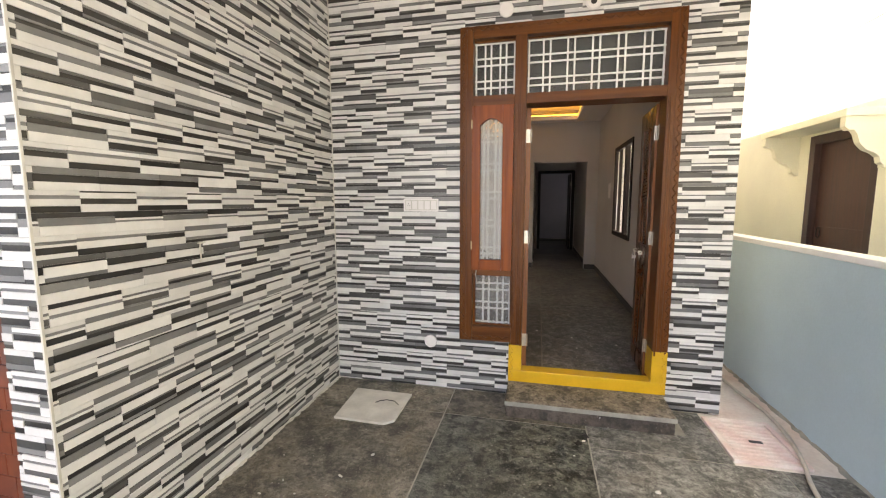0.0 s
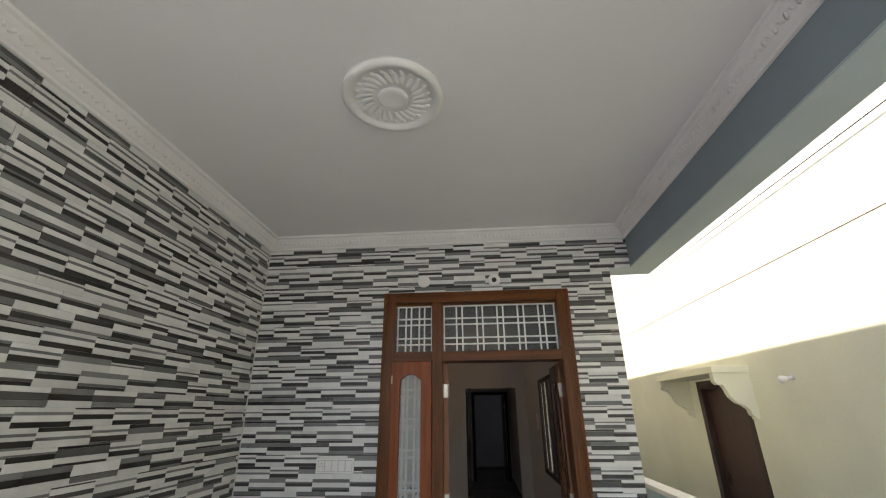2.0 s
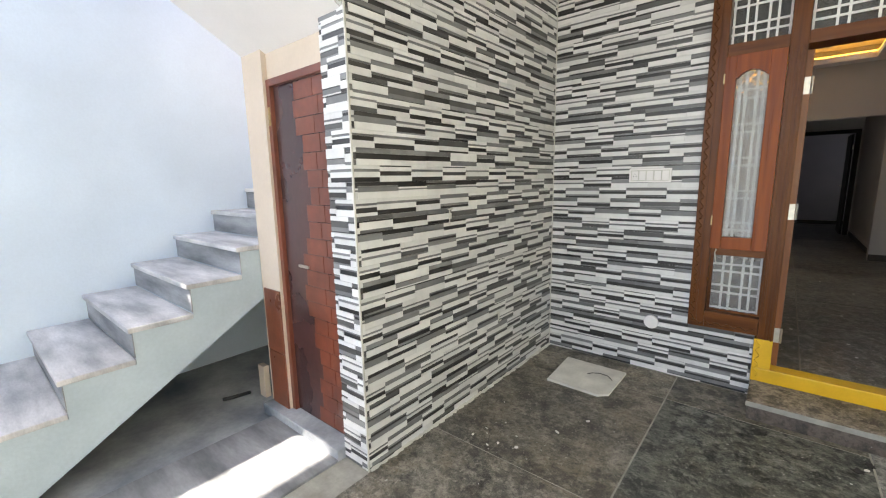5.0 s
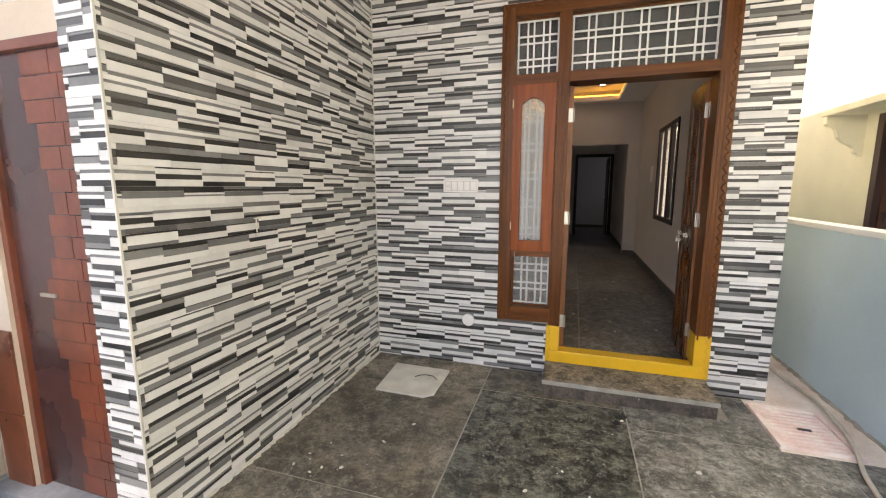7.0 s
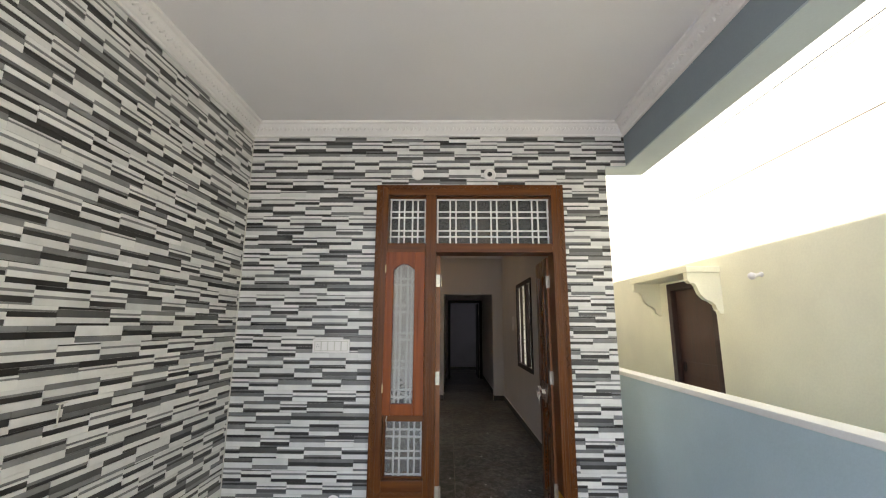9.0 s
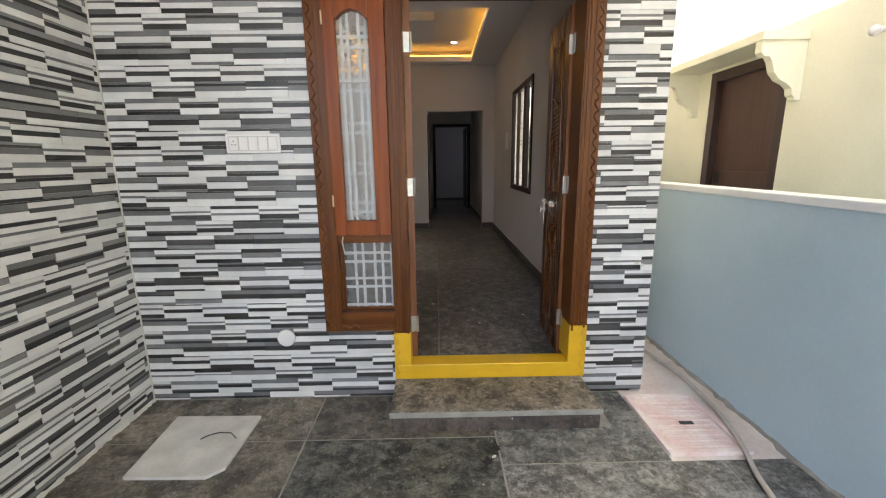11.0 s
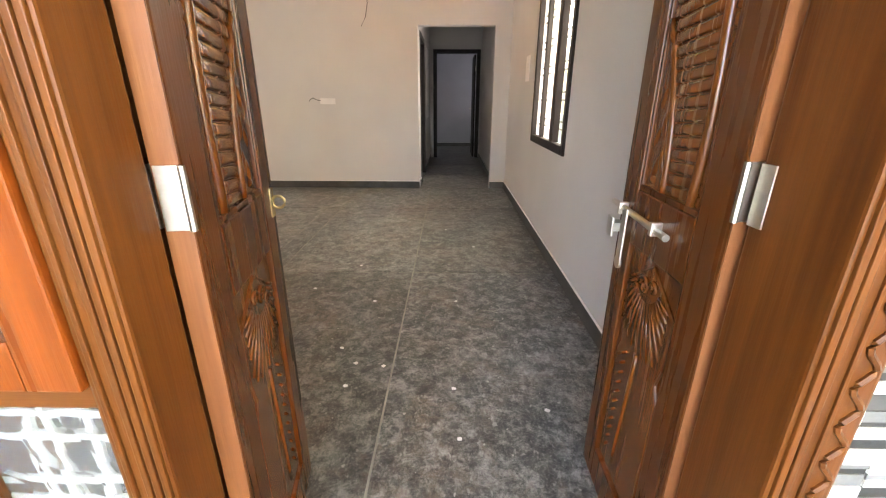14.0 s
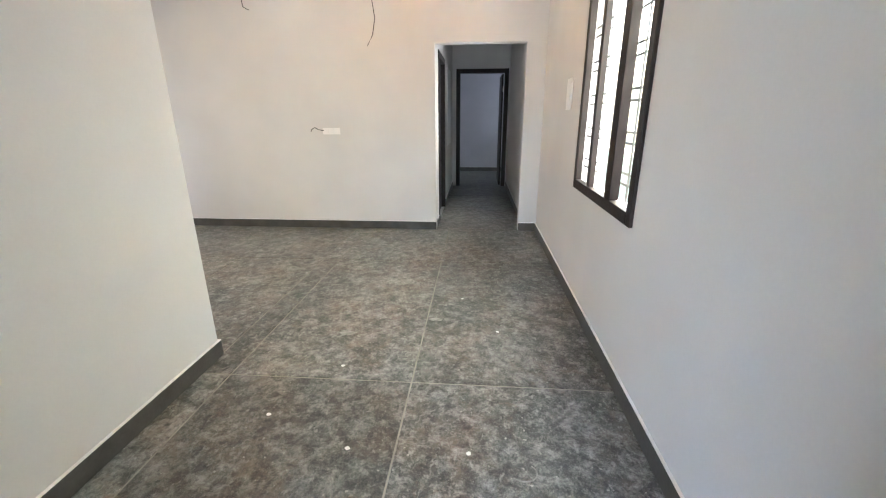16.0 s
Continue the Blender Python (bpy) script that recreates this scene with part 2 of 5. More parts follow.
M = {
    "wall_in": material("interior_wall_paint", (0.62, 0.595, 0.575), 0.75, 0.03, 1.5, 90, 0.06),
    "wall_out": material("exterior_wall_paint", (0.62, 0.62, 0.58), 0.8, 0.06, 2, 80, 0.2),
    "ceiling": material("ceiling_paint", (0.80, 0.77, 0.765), 0.8, 0.02, 1.2, 80, 0.04),
    "plaster": material("white_plaster_moulding", (0.80, 0.77, 0.75), 0.7, 0.03, 3, 80, 0.08),
    "beam_blue": material("blue_grey_beam_paint", (0.24, 0.29, 0.325), 0.7, 0.05, 2, 80, 0.15),
    "beam_under": material("pale_blue_green_paint", (0.46, 0.53, 0.55), 0.7, 0.05, 2, 80, 0.15),
    "parapet": material("blue_grey_wall_paint", (0.48, 0.60, 0.65), 0.75, 0.05, 1.6, 70, 0.2, tint=(0.43, 0.55, 0.60)),
    "stair_wall": material("pale_blue_wall_paint", (0.62, 0.70, 0.80), 0.8, 0.05, 1.6, 70, 0.2),
    "white_paint": material("white_paint", (0.82, 0.82, 0.80), 0.6, 0.04, 4, 80, 0.1),
    "yellow_wall": material("pale_yellow_wall_paint", (0.87, 0.84, 0.65), 0.8, 0.05, 1.4, 60, 0.25),
    "strip_light": material("light_tile_strip", (0.72, 0.71, 0.69), 0.38, 0.05, 9, 70, 0.15, per="island", spread=0.10),
    "strip_mid": material("grey_tile_strip", (0.205, 0.205, 0.203), 0.38, 0.10, 9, 70, 0.15, per="island", spread=0.25),
    "strip_dark": material("charcoal_tile_strip", (0.040, 0.038, 0.036), 0.36, 0.15, 9, 70, 0.15, per="island", spread=0.3),
    "strip_light_o": material("light_tile_piece", (0.72, 0.71, 0.69), 0.38, 0.05, 9, 70, 0.15, per="object", spread=0.10),
    "strip_mid_o": material("grey_tile_piece", (0.205, 0.205, 0.203), 0.38, 0.10, 9, 70, 0.15, per="object", spread=0.25),
    "strip_dark_o": material("charcoal_tile_piece", (0.040, 0.038, 0.036), 0.36, 0.15, 9, 70, 0.15, per="object", spread=0.3),
    "strip_deep": material("deep_grey_tile_strip", (0.092, 0.091, 0.088), 0.38, 0.10, 9, 70, 0.15, per="island", spread=0.25),
    "strip_deep_o": material("deep_grey_tile_piece", (0.092, 0.091, 0.088), 0.38, 0.10, 9, 70, 0.15, per="object", spread=0.25),
    "grout": material("tile_backing_grout", (0.16, 0.155, 0.15), 0.9, 0.1, 20, 90, 0.3),
    "porch_stone_brown": stone_floor("brown_porch_slab_stone", (0.085, 0.078, 0.062), (0.40, 0.365, 0.30), 0.68, 0.5, (0.018, 0.017, 0.014), (0.18, 0.148, 0.10), blot=5.0, deep=0.7),
    "porch_stone_dark": stone_floor("dark_porch_slab_stone", (0.036, 0.042, 0.036), (0.36, 0.36, 0.31), 0.62, 0.46, (0.005, 0.007, 0.005), (0.13, 0.12, 0.088), blot=8.0, long=(0.95, 1.15, 1), deep=0.85),
    "porch_stone_grey": stone_floor("grey_porch_slab_stone", (0.08, 0.085, 0.08), (0.50, 0.49, 0.45), 0.8, 0.5, (0.015, 0.016, 0.015), (0.20, 0.18, 0.15), blot=7.0, long=(0.95, 1.15, 1), deep=0.7),
    "hall_stone": stone_floor("hall_slab_stone", (0.060, 0.066, 0.062), (0.40, 0.395, 0.365), 0.76, 0.33, (0.010, 0.012, 0.012), (0.15, 0.11, 0.082), blot=11.0, long=(1.15, 0.95, 1), deep=0.62),
    "step_stone": stone_floor("step_stone", (0.30, 0.26, 0.21), (0.50, 0.44, 0.36), 0.85, 0.6, (0.035, 0.03, 0.025), (0.16, 0.13, 0.09)),
    "joint": material("pale_cement_joint", (0.35, 0.335, 0.29), 0.9, 0.15, 8, 60, 0.3),
    "passage": material("dusty_concrete", (0.76, 0.72, 0.65), 0.9, 0.15, 3.5, 40, 0.4, tint=(0.62, 0.48, 0.42)),
    "side_ground": material("grey_cement_ground", (0.40, 0.41, 0.42), 0.85, 0.2, 3, 40, 0.4, tint=(0.17, 0.19, 0.21)),
    "skirting": material("dark_stone_skirting", (0.075, 0.07, 0.062), 0.5, 0.2, 8, 60, 0.2),
    "frame_wood": wood("dark_varnished_frame_wood", (0.150, 0.049, 0.009), (0.080, 0.024, 0.0045), rough=0.34, coat=0.04, spec=0.22),
    "frame_wood_x": wood("dark_varnished_rail_wood", (0.150, 0.049, 0.009), (0.080, 0.024, 0.0045), "x", rough=0.34, coat=0.04, spec=0.22),
    "sash_wood": wood("red_brown_sash_wood", (0.250, 0.060, 0.008), (0.165, 0.036, 0.005), rough=0.30, coat=0.06, spec=0.2),
    "leaf_wood": wood("brown_door_leaf_wood", (0.102, 0.029, 0.0042), (0.088, 0.024, 0.0035), rough=0.28, coat=0.12, spec=0.25),
    "edge_wood": wood("worn_edge_wood", (0.27, 0.105, 0.038), (0.17, 0.060, 0.022), rough=0.42, coat=0.1, spec=0.35),
    "carving": wood("carved_panel_wood", (0.130, 0.039, 0.0058), (0.110, 0.032, 0.0048), rough=0.26, coat=0.3, spec=0.35),
    "side_door": material("dark_brown_pvc_door", (0.075, 0.030, 0.026), 0.28, 0.25, 2.5, 30, 0.1, tint=(0.05, 0.025, 0.024), coat=0.3),
    "side_door_red": material("red_brown_pvc_pattern", (0.20, 0.055, 0.028), 0.34, 0.2, 5, 30, 0.1, tint=(0.12, 0.035, 0.02), coat=0.2),
    "riser_stone": stone_floor("riser_stone", (0.05, 0.041, 0.035), (0.20, 0.16, 0.13), 0.35, 0.6, (0.03, 0.025, 0.022), (0.12, 0.09, 0.07)),
    "brown_tile": material("red_brown_dado_tile", (0.22, 0.07, 0.035), 0.3, 0.2, 6, 40, 0.15),
    "dark_frame": wood("black_brown_frame_wood", (0.018, 0.012, 0.010), (0.010, 0.007, 0.006), rough=0.55, coat=0.0, spec=0.25),
    "window_wood": wood("dark_brown_window_wood", (0.022, 0.013, 0.010), (0.012, 0.007, 0.006), rough=0.5, coat=0.0, spec=0.25),
    "nb_door": wood("neighbour_door_wood", (0.085, 0.038, 0.025), (0.055, 0.025, 0.018), rough=0.45, coat=0.1),
    "nb_frame": wood("neighbour_frame_wood", (0.065, 0.032, 0.024), (0.04, 0.02, 0.016), rough=0.5, coat=0.1),
    "yellow": material("glossy_yellow_paint", (0.72, 0.42, 0.015), 0.35, 0.06, 6, 60, 0.15, coat=0.2),
    "grill": material("white_grill_paint", (0.78, 0.78, 0.76), 0.45, 0.04, 8, 60, 0.05),
    "plate": material("white_switch_plastic", (0.80, 0.77, 0.75), 0.35, 0.02, 8, 60, 0.0),
    "dark_hole": material("black_socket_plastic", (0.03, 0.025, 0.025), 0.5, 0.1, 8, 60, 0.0),
    "steel": material("brushed_steel", (0.60, 0.57, 0.51), 0.40, 0.08, 30, 200, 0.05, metal=1.0),
    "brass": material("aged_brass_hinge", (0.55, 0.42, 0.22), 0.35, 0.15, 30, 200, 0.1, metal=1.0),
    "hall_smear": material("dried_putty", (0.36, 0.355, 0.33), 0.85, 0.2, 30, 120, 0.2, tint=(0.20, 0.20, 0.185)),
    "pit": material("white_cement_slab", (0.66, 0.64, 0.58), 0.85, 0.1, 7, 60, 0.3),
    "pink_pit": material("pinkish_cement_cover", (0.80, 0.72, 0.66), 0.85, 0.12, 7, 60, 0.3, tint=(0.74, 0.52, 0.47)),
    "hose": material("pale_plastic_hose", (0.55, 0.50, 0.42), 0.45, 0.1, 10, 60, 0.05),
    "wire": material("black_wire", (0.03, 0.03, 0.03), 0.5, 0.1, 10, 60, 0.0),
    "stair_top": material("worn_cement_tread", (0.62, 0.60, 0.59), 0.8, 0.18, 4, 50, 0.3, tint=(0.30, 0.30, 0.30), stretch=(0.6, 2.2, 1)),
    # streaked cement, darkened for the shade on the risers
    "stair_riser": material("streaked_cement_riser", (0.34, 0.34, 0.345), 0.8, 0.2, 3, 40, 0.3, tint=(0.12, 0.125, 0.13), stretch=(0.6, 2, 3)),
    "stair_side": material("pale_blue_stringer_paint", (0.45, 0.52, 0.56), 0.8, 0.08, 2, 60, 0.2),
    "beige": material("beige_wall_paint", (0.60, 0.50, 0.40), 0.8, 0.05, 3, 60, 0.15),
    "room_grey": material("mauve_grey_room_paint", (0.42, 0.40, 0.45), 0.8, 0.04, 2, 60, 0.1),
    "window_bar": material("grey_window_bar_paint", (0.16, 0.15, 0.15), 0.5, 0.08, 8, 60, 0.05),
    "cove_led": glow("warm_cove_led", (1.0, 0.50, 0.06), 1.6),
    "lamp_white": glow("downlight_glow", (1.0, 0.93, 0.86), 8.0),
    "frosted_glass": glass("frosted_glass", 0.22, (0.20, 0.205, 0.20), 0.6),
    "figured_glass": glass("figured_glass", 0.14, (0.88, 0.90, 0.89), 0.88, figure=0.38),
    "glass_back": glass("figured_glass_back", 0.10, (0.92, 0.94, 0.93)),
}

# ---- mesh helpers ----


def box(bm, x0, x1, y0, y1, z0, z1, bevel=0.0, mi=0):
    v = bmesh.ops.create_cube(bm, size=1, matrix=Matrix.Translation(((x0 + x1) / 2, (y0 + y1) / 2, (z0 + z1) / 2)) @ Matrix.Diagonal((x1 - x0, y1 - y0, z1 - z0, 1)))["verts"]
    faces = {f for w in v for f in w.link_faces}
    if mi:
        for f in faces:
            f.material_index = mi
    if bevel:
        bmesh.ops.bevel(bm, geom=list({e for w in v for e in w.link_edges}), offset=bevel, segments=2, affect="EDGES", profile=0.6)
    return bm


def boxes(*rows, bevel=0.0):
    bm = bmesh.new()
    for r in rows:
        box(bm, *r, bevel=bevel)
    return bm


def part(name, bm, mat, parent=None, label="", smooth=False):
    me = bpy.data.meshes.new(name)
    bm.normal_update()
    bm.to_mesh(me)
    bm.free()
    for m in (mat if isinstance(mat, (list, tuple)) else [mat]):
        me.materials.append(M[m])
    if smooth:
        for p in me.polygons:
            p.use_smooth = True
    ob = new(name, me)
    if parent:
        ob.parent = parent
        ob.matrix_parent_inverse = parent.matrix_world.inverted() if parent.type == "EMPTY" else Matrix()
    if label:
        tagged(ob, label)
    return ob


def thing(name, at, label, category, group="", kind=""):
    ob = new(name)
    ob.empty_display_size = 0.1
    ob.location = at
    bpy.context.view_layer.update()
    return tagged(ob, label, category, group, kind)


def structure(name, bm, mat, label, category):
    return tagged(part(name, bm, mat), label, category, kind="structure")


def tube(points, r, sides=8):
    """A round bar along points, as a bmesh."""
    bm = bmesh.new()
    rings = []
    pts = [Vector(p) for p in points]
    for i, p in enumerate(pts):
        d = (pts[min(i + 1, len(pts) - 1)] - pts[max(i - 1, 0)]).normalized()
        u = d.cross(Vector((0, 0, 1)) if abs(d.z) < 0.9 else Vector((1, 0, 0))).normalized()
        w = d.cross(u)
        rings.append([bm.verts.new(p + r * (math.cos(a) * u + math.sin(a) * w)) for a in (2 * math.pi * k / sides for k in range(sides))])
    for a, b in zip(rings, rings[1:]):
        for k in range(sides):
            bm.faces.new((a[k], a[(k + 1) % sides], b[(k + 1) % sides], b[k]))
    bm.faces.new(rings[0][::-1])
    bm.faces.new(rings[-1])
    bmesh.ops.recalc_face_normals(bm, faces=bm.faces)
    return bm


def lathe(profile, m, sides=32):
    """Profile rows (radius, height) turned round z, then placed by m."""
    bm = bmesh.new()
    rings = []
    for r, h in profile:
        rings.append([bm.verts.new(m @ Vector((r * math.cos(2 * math.pi * k / sides), r * math.sin(2 * math.pi * k / sides), h))) for k in range(sides)])
    for a, b in zip(rings, rings[1:]):
        for k in range(sides):
            bm.faces.new((a[k], a[(k + 1) % sides], b[(k + 1) % sides], b[k]))
    bm.faces.new(rings[0][::-1])
    bm.faces.new(rings[-1])
    bmesh.ops.recalc_face_normals(bm, faces=bm.faces)
    return bm


def extrude_profile(profile, axis, a, b):
    """A closed 2D profile swept along x or y from a to b. For 'x' the profile is (y, z), for 'y' it is (x, z)."""
    bm = bmesh.new()
    def at(p, s):
        return Vector((s, p[0], p[1])) if axis == "x" else Vector((p[0], s, p[1]))
    r0, r1 = [bm.verts.new(at(p, a)) for p in profile], [bm.verts.new(at(p, b)) for p in profile]
    k = len(profile)
    for i in range(k):
        bm.faces.new((r0[i], r0[(i + 1) % k], r1[(i + 1) % k], r1[i]))
    bm.faces.new(r0[::-1])
    bm.faces.new(r1)
    bmesh.ops.recalc_face_normals(bm, faces=bm.faces)
    return bm

# ---- the large structure ----
ZF = 0.16   # hall floor
ZP = 3.30   # porch ceiling
ZC = 3.05   # hall false ceiling

structure("ground", boxes((-60, 60, -60, 60, -0.30, -0.06)), "side_ground", "dusty grey cement ground around the house", "ground")

structure("wall_front", boxes((-0.93, 1.065, 0.006, 0.2, 0, 3.5), (1.065, 1.453, 0.006, 0.2, 0, 0.428), (1.065, 2.578, 0.006, 0.2, 2.772, 3.5),
                              (2.578, 2.94, 0.006, 0.2, 0, 3.5), (2.94, 3.11, 0.006, 0.2, 2.945, 3.5)), "wall_in",
          "house front wall behind the striped cladding, painted cream inside", "wall")
structure("wall_porch_side", boxes((-0.19, -0.006, -2.104, 0.006, 0, 3.5)), "wall_out", "porch side wall carrying striped cladding", "wall")
structure("wall_hall_east", boxes((2.78, 2.94, 0.2, 2.416, -0.05, 3.5), (2.78, 2.94, 3.613, 5.456, -0.05, 3.5), (2.78, 2.94, 2.416, 3.613, -0.05, 1.01), (2.78, 2.94, 2.416, 3.613, 2.30, 3.5)),
          "wall_in", "cream painted hall wall with a window opening", "wall")
structure("wall_entry_west", boxes((0.38, 0.53, 0.2, 2.505, 0, 3.5), (-2.4, 0.38, 2.36, 2.505, 0, 3.5)), "wall_in", "cream painted wall beside the entry, ending at a corner", "wall")
structure("wall_hall_north", boxes((-2.4, 1.55, 5.456, 5.60, 0, 3.5), (1.55, 2.565, 5.456, 5.60, 2.286, 3.5), (2.565, 2.94, 5.456, 5.60, 0, 3.5)), "wall_in",
          "cream painted end wall of the hall with a passage opening", "wall")
# the opening here is added, out of view, to hold the hall's second fill lamp
structure("wall_hall_west", boxes((-2.55, -2.4, 2.36, 2.95, 0, 3.5), (-2.55, -2.4, 4.05, 5.60, 0, 3.5), (-2.55, -2.4, 2.95, 4.05, 0, 1.0), (-2.55, -2.4, 2.95, 4.05, 2.3, 3.5)), "wall_in", "cream painted hall side wall", "wall")
structure("wall_corridor_west", boxes((1.40, 1.55, 5.60, 5.86, 0, 3.5), (1.40, 1.55, 6.86, 8.86, 0, 3.5), (1.40, 1.55, 5.86, 6.86, 2.28, 3.5), (0.6, 1.40, 5.6, 5.75, 0, 3.5), (0.6, 0.7, 5.75, 7.2, 0, 3.5), (0.6, 1.4, 7.1, 7.2, 0, 3.5)), "wall_in",
          "cream painted corridor wall with a dark doorway", "wall")
structure("wall_corridor_east", boxes((2.64, 2.80, 5.60, 5.80, 0, 3.5), (2.64, 2.80, 6.15, 8.86, 0, 3.5), (2.64, 2.80, 5.80, 6.15, 0, 1.1), (2.64, 2.80, 5.80, 6.15, 2.2, 3.5), (2.80, 2.94, 5.6, 5.8, 0, 3.5), (2.80, 2.94, 6.15, 8.86, 0, 3.5), (2.80, 2.94, 5.8, 6.15, 0, 1.1), (2.80, 2.94, 5.8, 6.15, 2.2, 3.5)), "wall_in",
          "cream painted corridor wall", "wall")
structure("wall_corridor_north", boxes((1.40, 1.625, 8.86, 9.0, 0, 3.5), (2.611, 2.94, 8.86, 9.0, 0, 3.5), (1.625, 2.611, 8.86, 9.0, 2.355, 3.5)), "wall_in",
          "cream painted corridor end wall round a doorway", "wall")
# the east opening is added, out of view, for the far room's fill lamp
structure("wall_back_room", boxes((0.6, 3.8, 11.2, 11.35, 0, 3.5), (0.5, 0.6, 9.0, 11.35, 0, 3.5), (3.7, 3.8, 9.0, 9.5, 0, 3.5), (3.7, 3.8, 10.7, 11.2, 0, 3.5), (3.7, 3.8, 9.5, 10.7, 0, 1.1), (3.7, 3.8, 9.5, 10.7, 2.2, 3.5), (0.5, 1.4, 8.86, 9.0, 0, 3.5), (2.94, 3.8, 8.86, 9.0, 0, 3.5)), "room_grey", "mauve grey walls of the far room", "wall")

# porch roof, beam and ceiling
structure("porch_ceiling", boxes((-0.19, 3.33, -4.6, 0.006, ZP, 3.5)), "ceiling", "plain off-white porch ceiling", "ceiling")
beam = thing("beam", (3.22, -2.2, 2.945), "blue-grey painted roof beam with a pale underside", "beam", kind="structure")
part("beam_body", boxes((3.11, 3.33, -4.6, 0.2, 2.952, 3.5)), "beam_blue", beam)
part("beam_soffit", boxes((3.108, 3.332, -4.6, 0.2, 2.94, 2.952)), "beam_under", beam, "pale blue-green underside")
part("beam_end", boxes((2.94, 3.108, 0.004, 0.2, 2.937, 2.945)), "beam_under", beam, "pale blue-green underside")
structure("roof", boxes((-0.93, 3.45, -4.6, 11.4, 3.5, 3.66), (-2.55, -0.93, 0.05, 11.4, 3.5, 3.66), (3.45, 3.8, 8.8, 11.4, 3.5, 3.66)), "wall_out", "flat concrete roof slab", "roof")

# hall ceiling with a recessed tray
TX0, TX1, TY0, TY1 = -0.5, 2.33, 2.75, 5.2
structure("hall_ceiling", boxes((TX1, 2.78, 0.2, 5.456, ZC, ZC + 0.08), (0.53, TX1, 0.2, TY0, ZC, ZC + 0.08), (-2.4, TX1, TY1, 5.456, ZC, ZC + 0.08), (-2.4, TX0, 2.505, TY1, ZC, ZC + 0.08), (TX0, 0.53, 2.505, TY0, ZC, ZC + 0.08),
                                (TX0 - 0.2, TX1 + 0.2, TY0 - 0.2, TY1 + 0.2, 3.26, 3.34), (0.2, 1.72, 3.5, 4.5, 3.16, 3.26)), "ceiling", "white false ceiling with a recessed lit tray", "ceiling")
structure("corridor_ceiling", boxes((1.55, 2.64, 5.6, 8.86, 2.9, 2.98), (0.6, 3.7, 9.0, 11.2, 3.0, 3.08)), "ceiling", "white corridor ceiling", "ceiling")

# porch cornices
CORN = [(0.0, 0.0), (0.0, -0.10), (0.014, -0.097), (0.018, -0.084), (0.030, -0.076), (0.052, -0.054), (0.072, -0.032), (0.080, -0.020), (0.100, -0.015), (0.105, 0.0)]
corn = thing("cornice", (1.5, -0.05, 3.2), "white moulded plaster cornice with carved leaf pattern", "cornice", kind="structure")
part("cornice_north", extrude_profile([(-0.004 - a, ZP + h) for a, h in CORN], "x", 0.0, 3.108), "plaster", corn)
part("cornice_west", extrude_profile([(0.004 + a, ZP + h) for a, h in CORN], "y", -4.6, -0.004), "plaster", corn)
part("cornice_east", extrude_profile([(3.108 - a, ZP + h) for a, h in CORN], "y", -4.6, -0.004), "plaster", corn)


def leaf_relief(points, normal, up, mat, name):
    """Rows of small leaf bosses along a cornice."""
    bm = bmesh.new()
    for i, p in enumerate(points):
        s = 0.016 if i % 2 else 0.022
        m = Matrix.Translation(p) @ Vector(normal).to_track_quat("Z", "X").to_matrix().to_4x4() @ pose(0, 0, 0, 0, 0, 35 if i % 2 else -35) @ Matrix.Diagonal((s, s * 0.5, 0.006, 1))
        bmesh.ops.create_icosphere(bm, subdivisions=1, radius=1, matrix=m)
    return part(name, bm, mat, corn, smooth=True)


leaf_relief([Vector((0.03 + 0.033 * k, -0.055, ZP - 0.052)) for k in range(92)], (0, -0.75, -0.66), (1, 0, 0), "plaster", "leaf_relief")
leaf_relief([Vector((0.055, -0.1 - 0.033 * k, ZP - 0.052)) for k in range(125)], (0.75, 0, -0.66), (0, 1, 0), "plaster", "leaf_relief")
leaf_relief([Vector((3.053, -0.1 - 0.033 * k, ZP - 0.052)) for k in range(125)], (-0.75, 0, -0.66), (0, 1, 0), "plaster", "leaf_relief")

# compound wall and neighbour's house
parapet = thing("compound_wall", (3.42, 0, 0), "blue-grey painted compound wall with a white coping", "wall", kind="structure")
part("wall_body", boxes((3.365, 3.485, -5.2, 11.4, -0.06, 1.17)), "parapet", parapet)
part("coping", boxes((3.355, 3.495, -5.2, 11.4, 1.17, 1.21), bevel=0.006), "white_paint", parapet, "white painted coping")

frng = random.Random(23)
bm = bmesh.new()
rows_ = []
for k in range(160):
    y = -5.04 + 0.05 * k
    w, h = frng.uniform(0.006, 0.03), frng.uniform(0.006, 0.022)
    rows_.append([bm.verts.new(p) for p in ((3.366, y, -0.002), (3.365 - w, y, -0.002), (3.365 - w * 0.45, y, h * 0.5), (3.366, y, h))])
for a, b in zip(rows_, rows_[1:]):
    for i in range(3):
        bm.faces.new((a[i], a[i + 1], b[i + 1], b[i]))
bmesh.ops.recalc_face_normals(bm, faces=bm.faces)
part("mortar_fillet", bm, "joint", parapet, "rough mortar line at the foot of the wall")

NX = 4.22
nb = thing("neighbour_house", (NX + 0.1, 1.5, 0), "pale yellow neighbouring house with flat plastered wall", "house", kind="structure")
part("wall", boxes((NX, NX + 0.2, -8, 0.79, -0.06, 7.0), (NX, NX + 0.2, 1.66, 14, -0.06, 7.0), (NX, NX + 0.2, 0.79, 1.66, 2.13, 7.0)), "yellow_wall", nb)
part("wall_closing", boxes((NX + 0.2, NX + 0.4, -8, 14, -0.06, 7.0)), "yellow_wall", nb)
part("floor_band", boxes((NX - 0.002, NX, -8, 14, 2.948, 2.953)), "nb_frame", nb, "thin dark line along the wall")
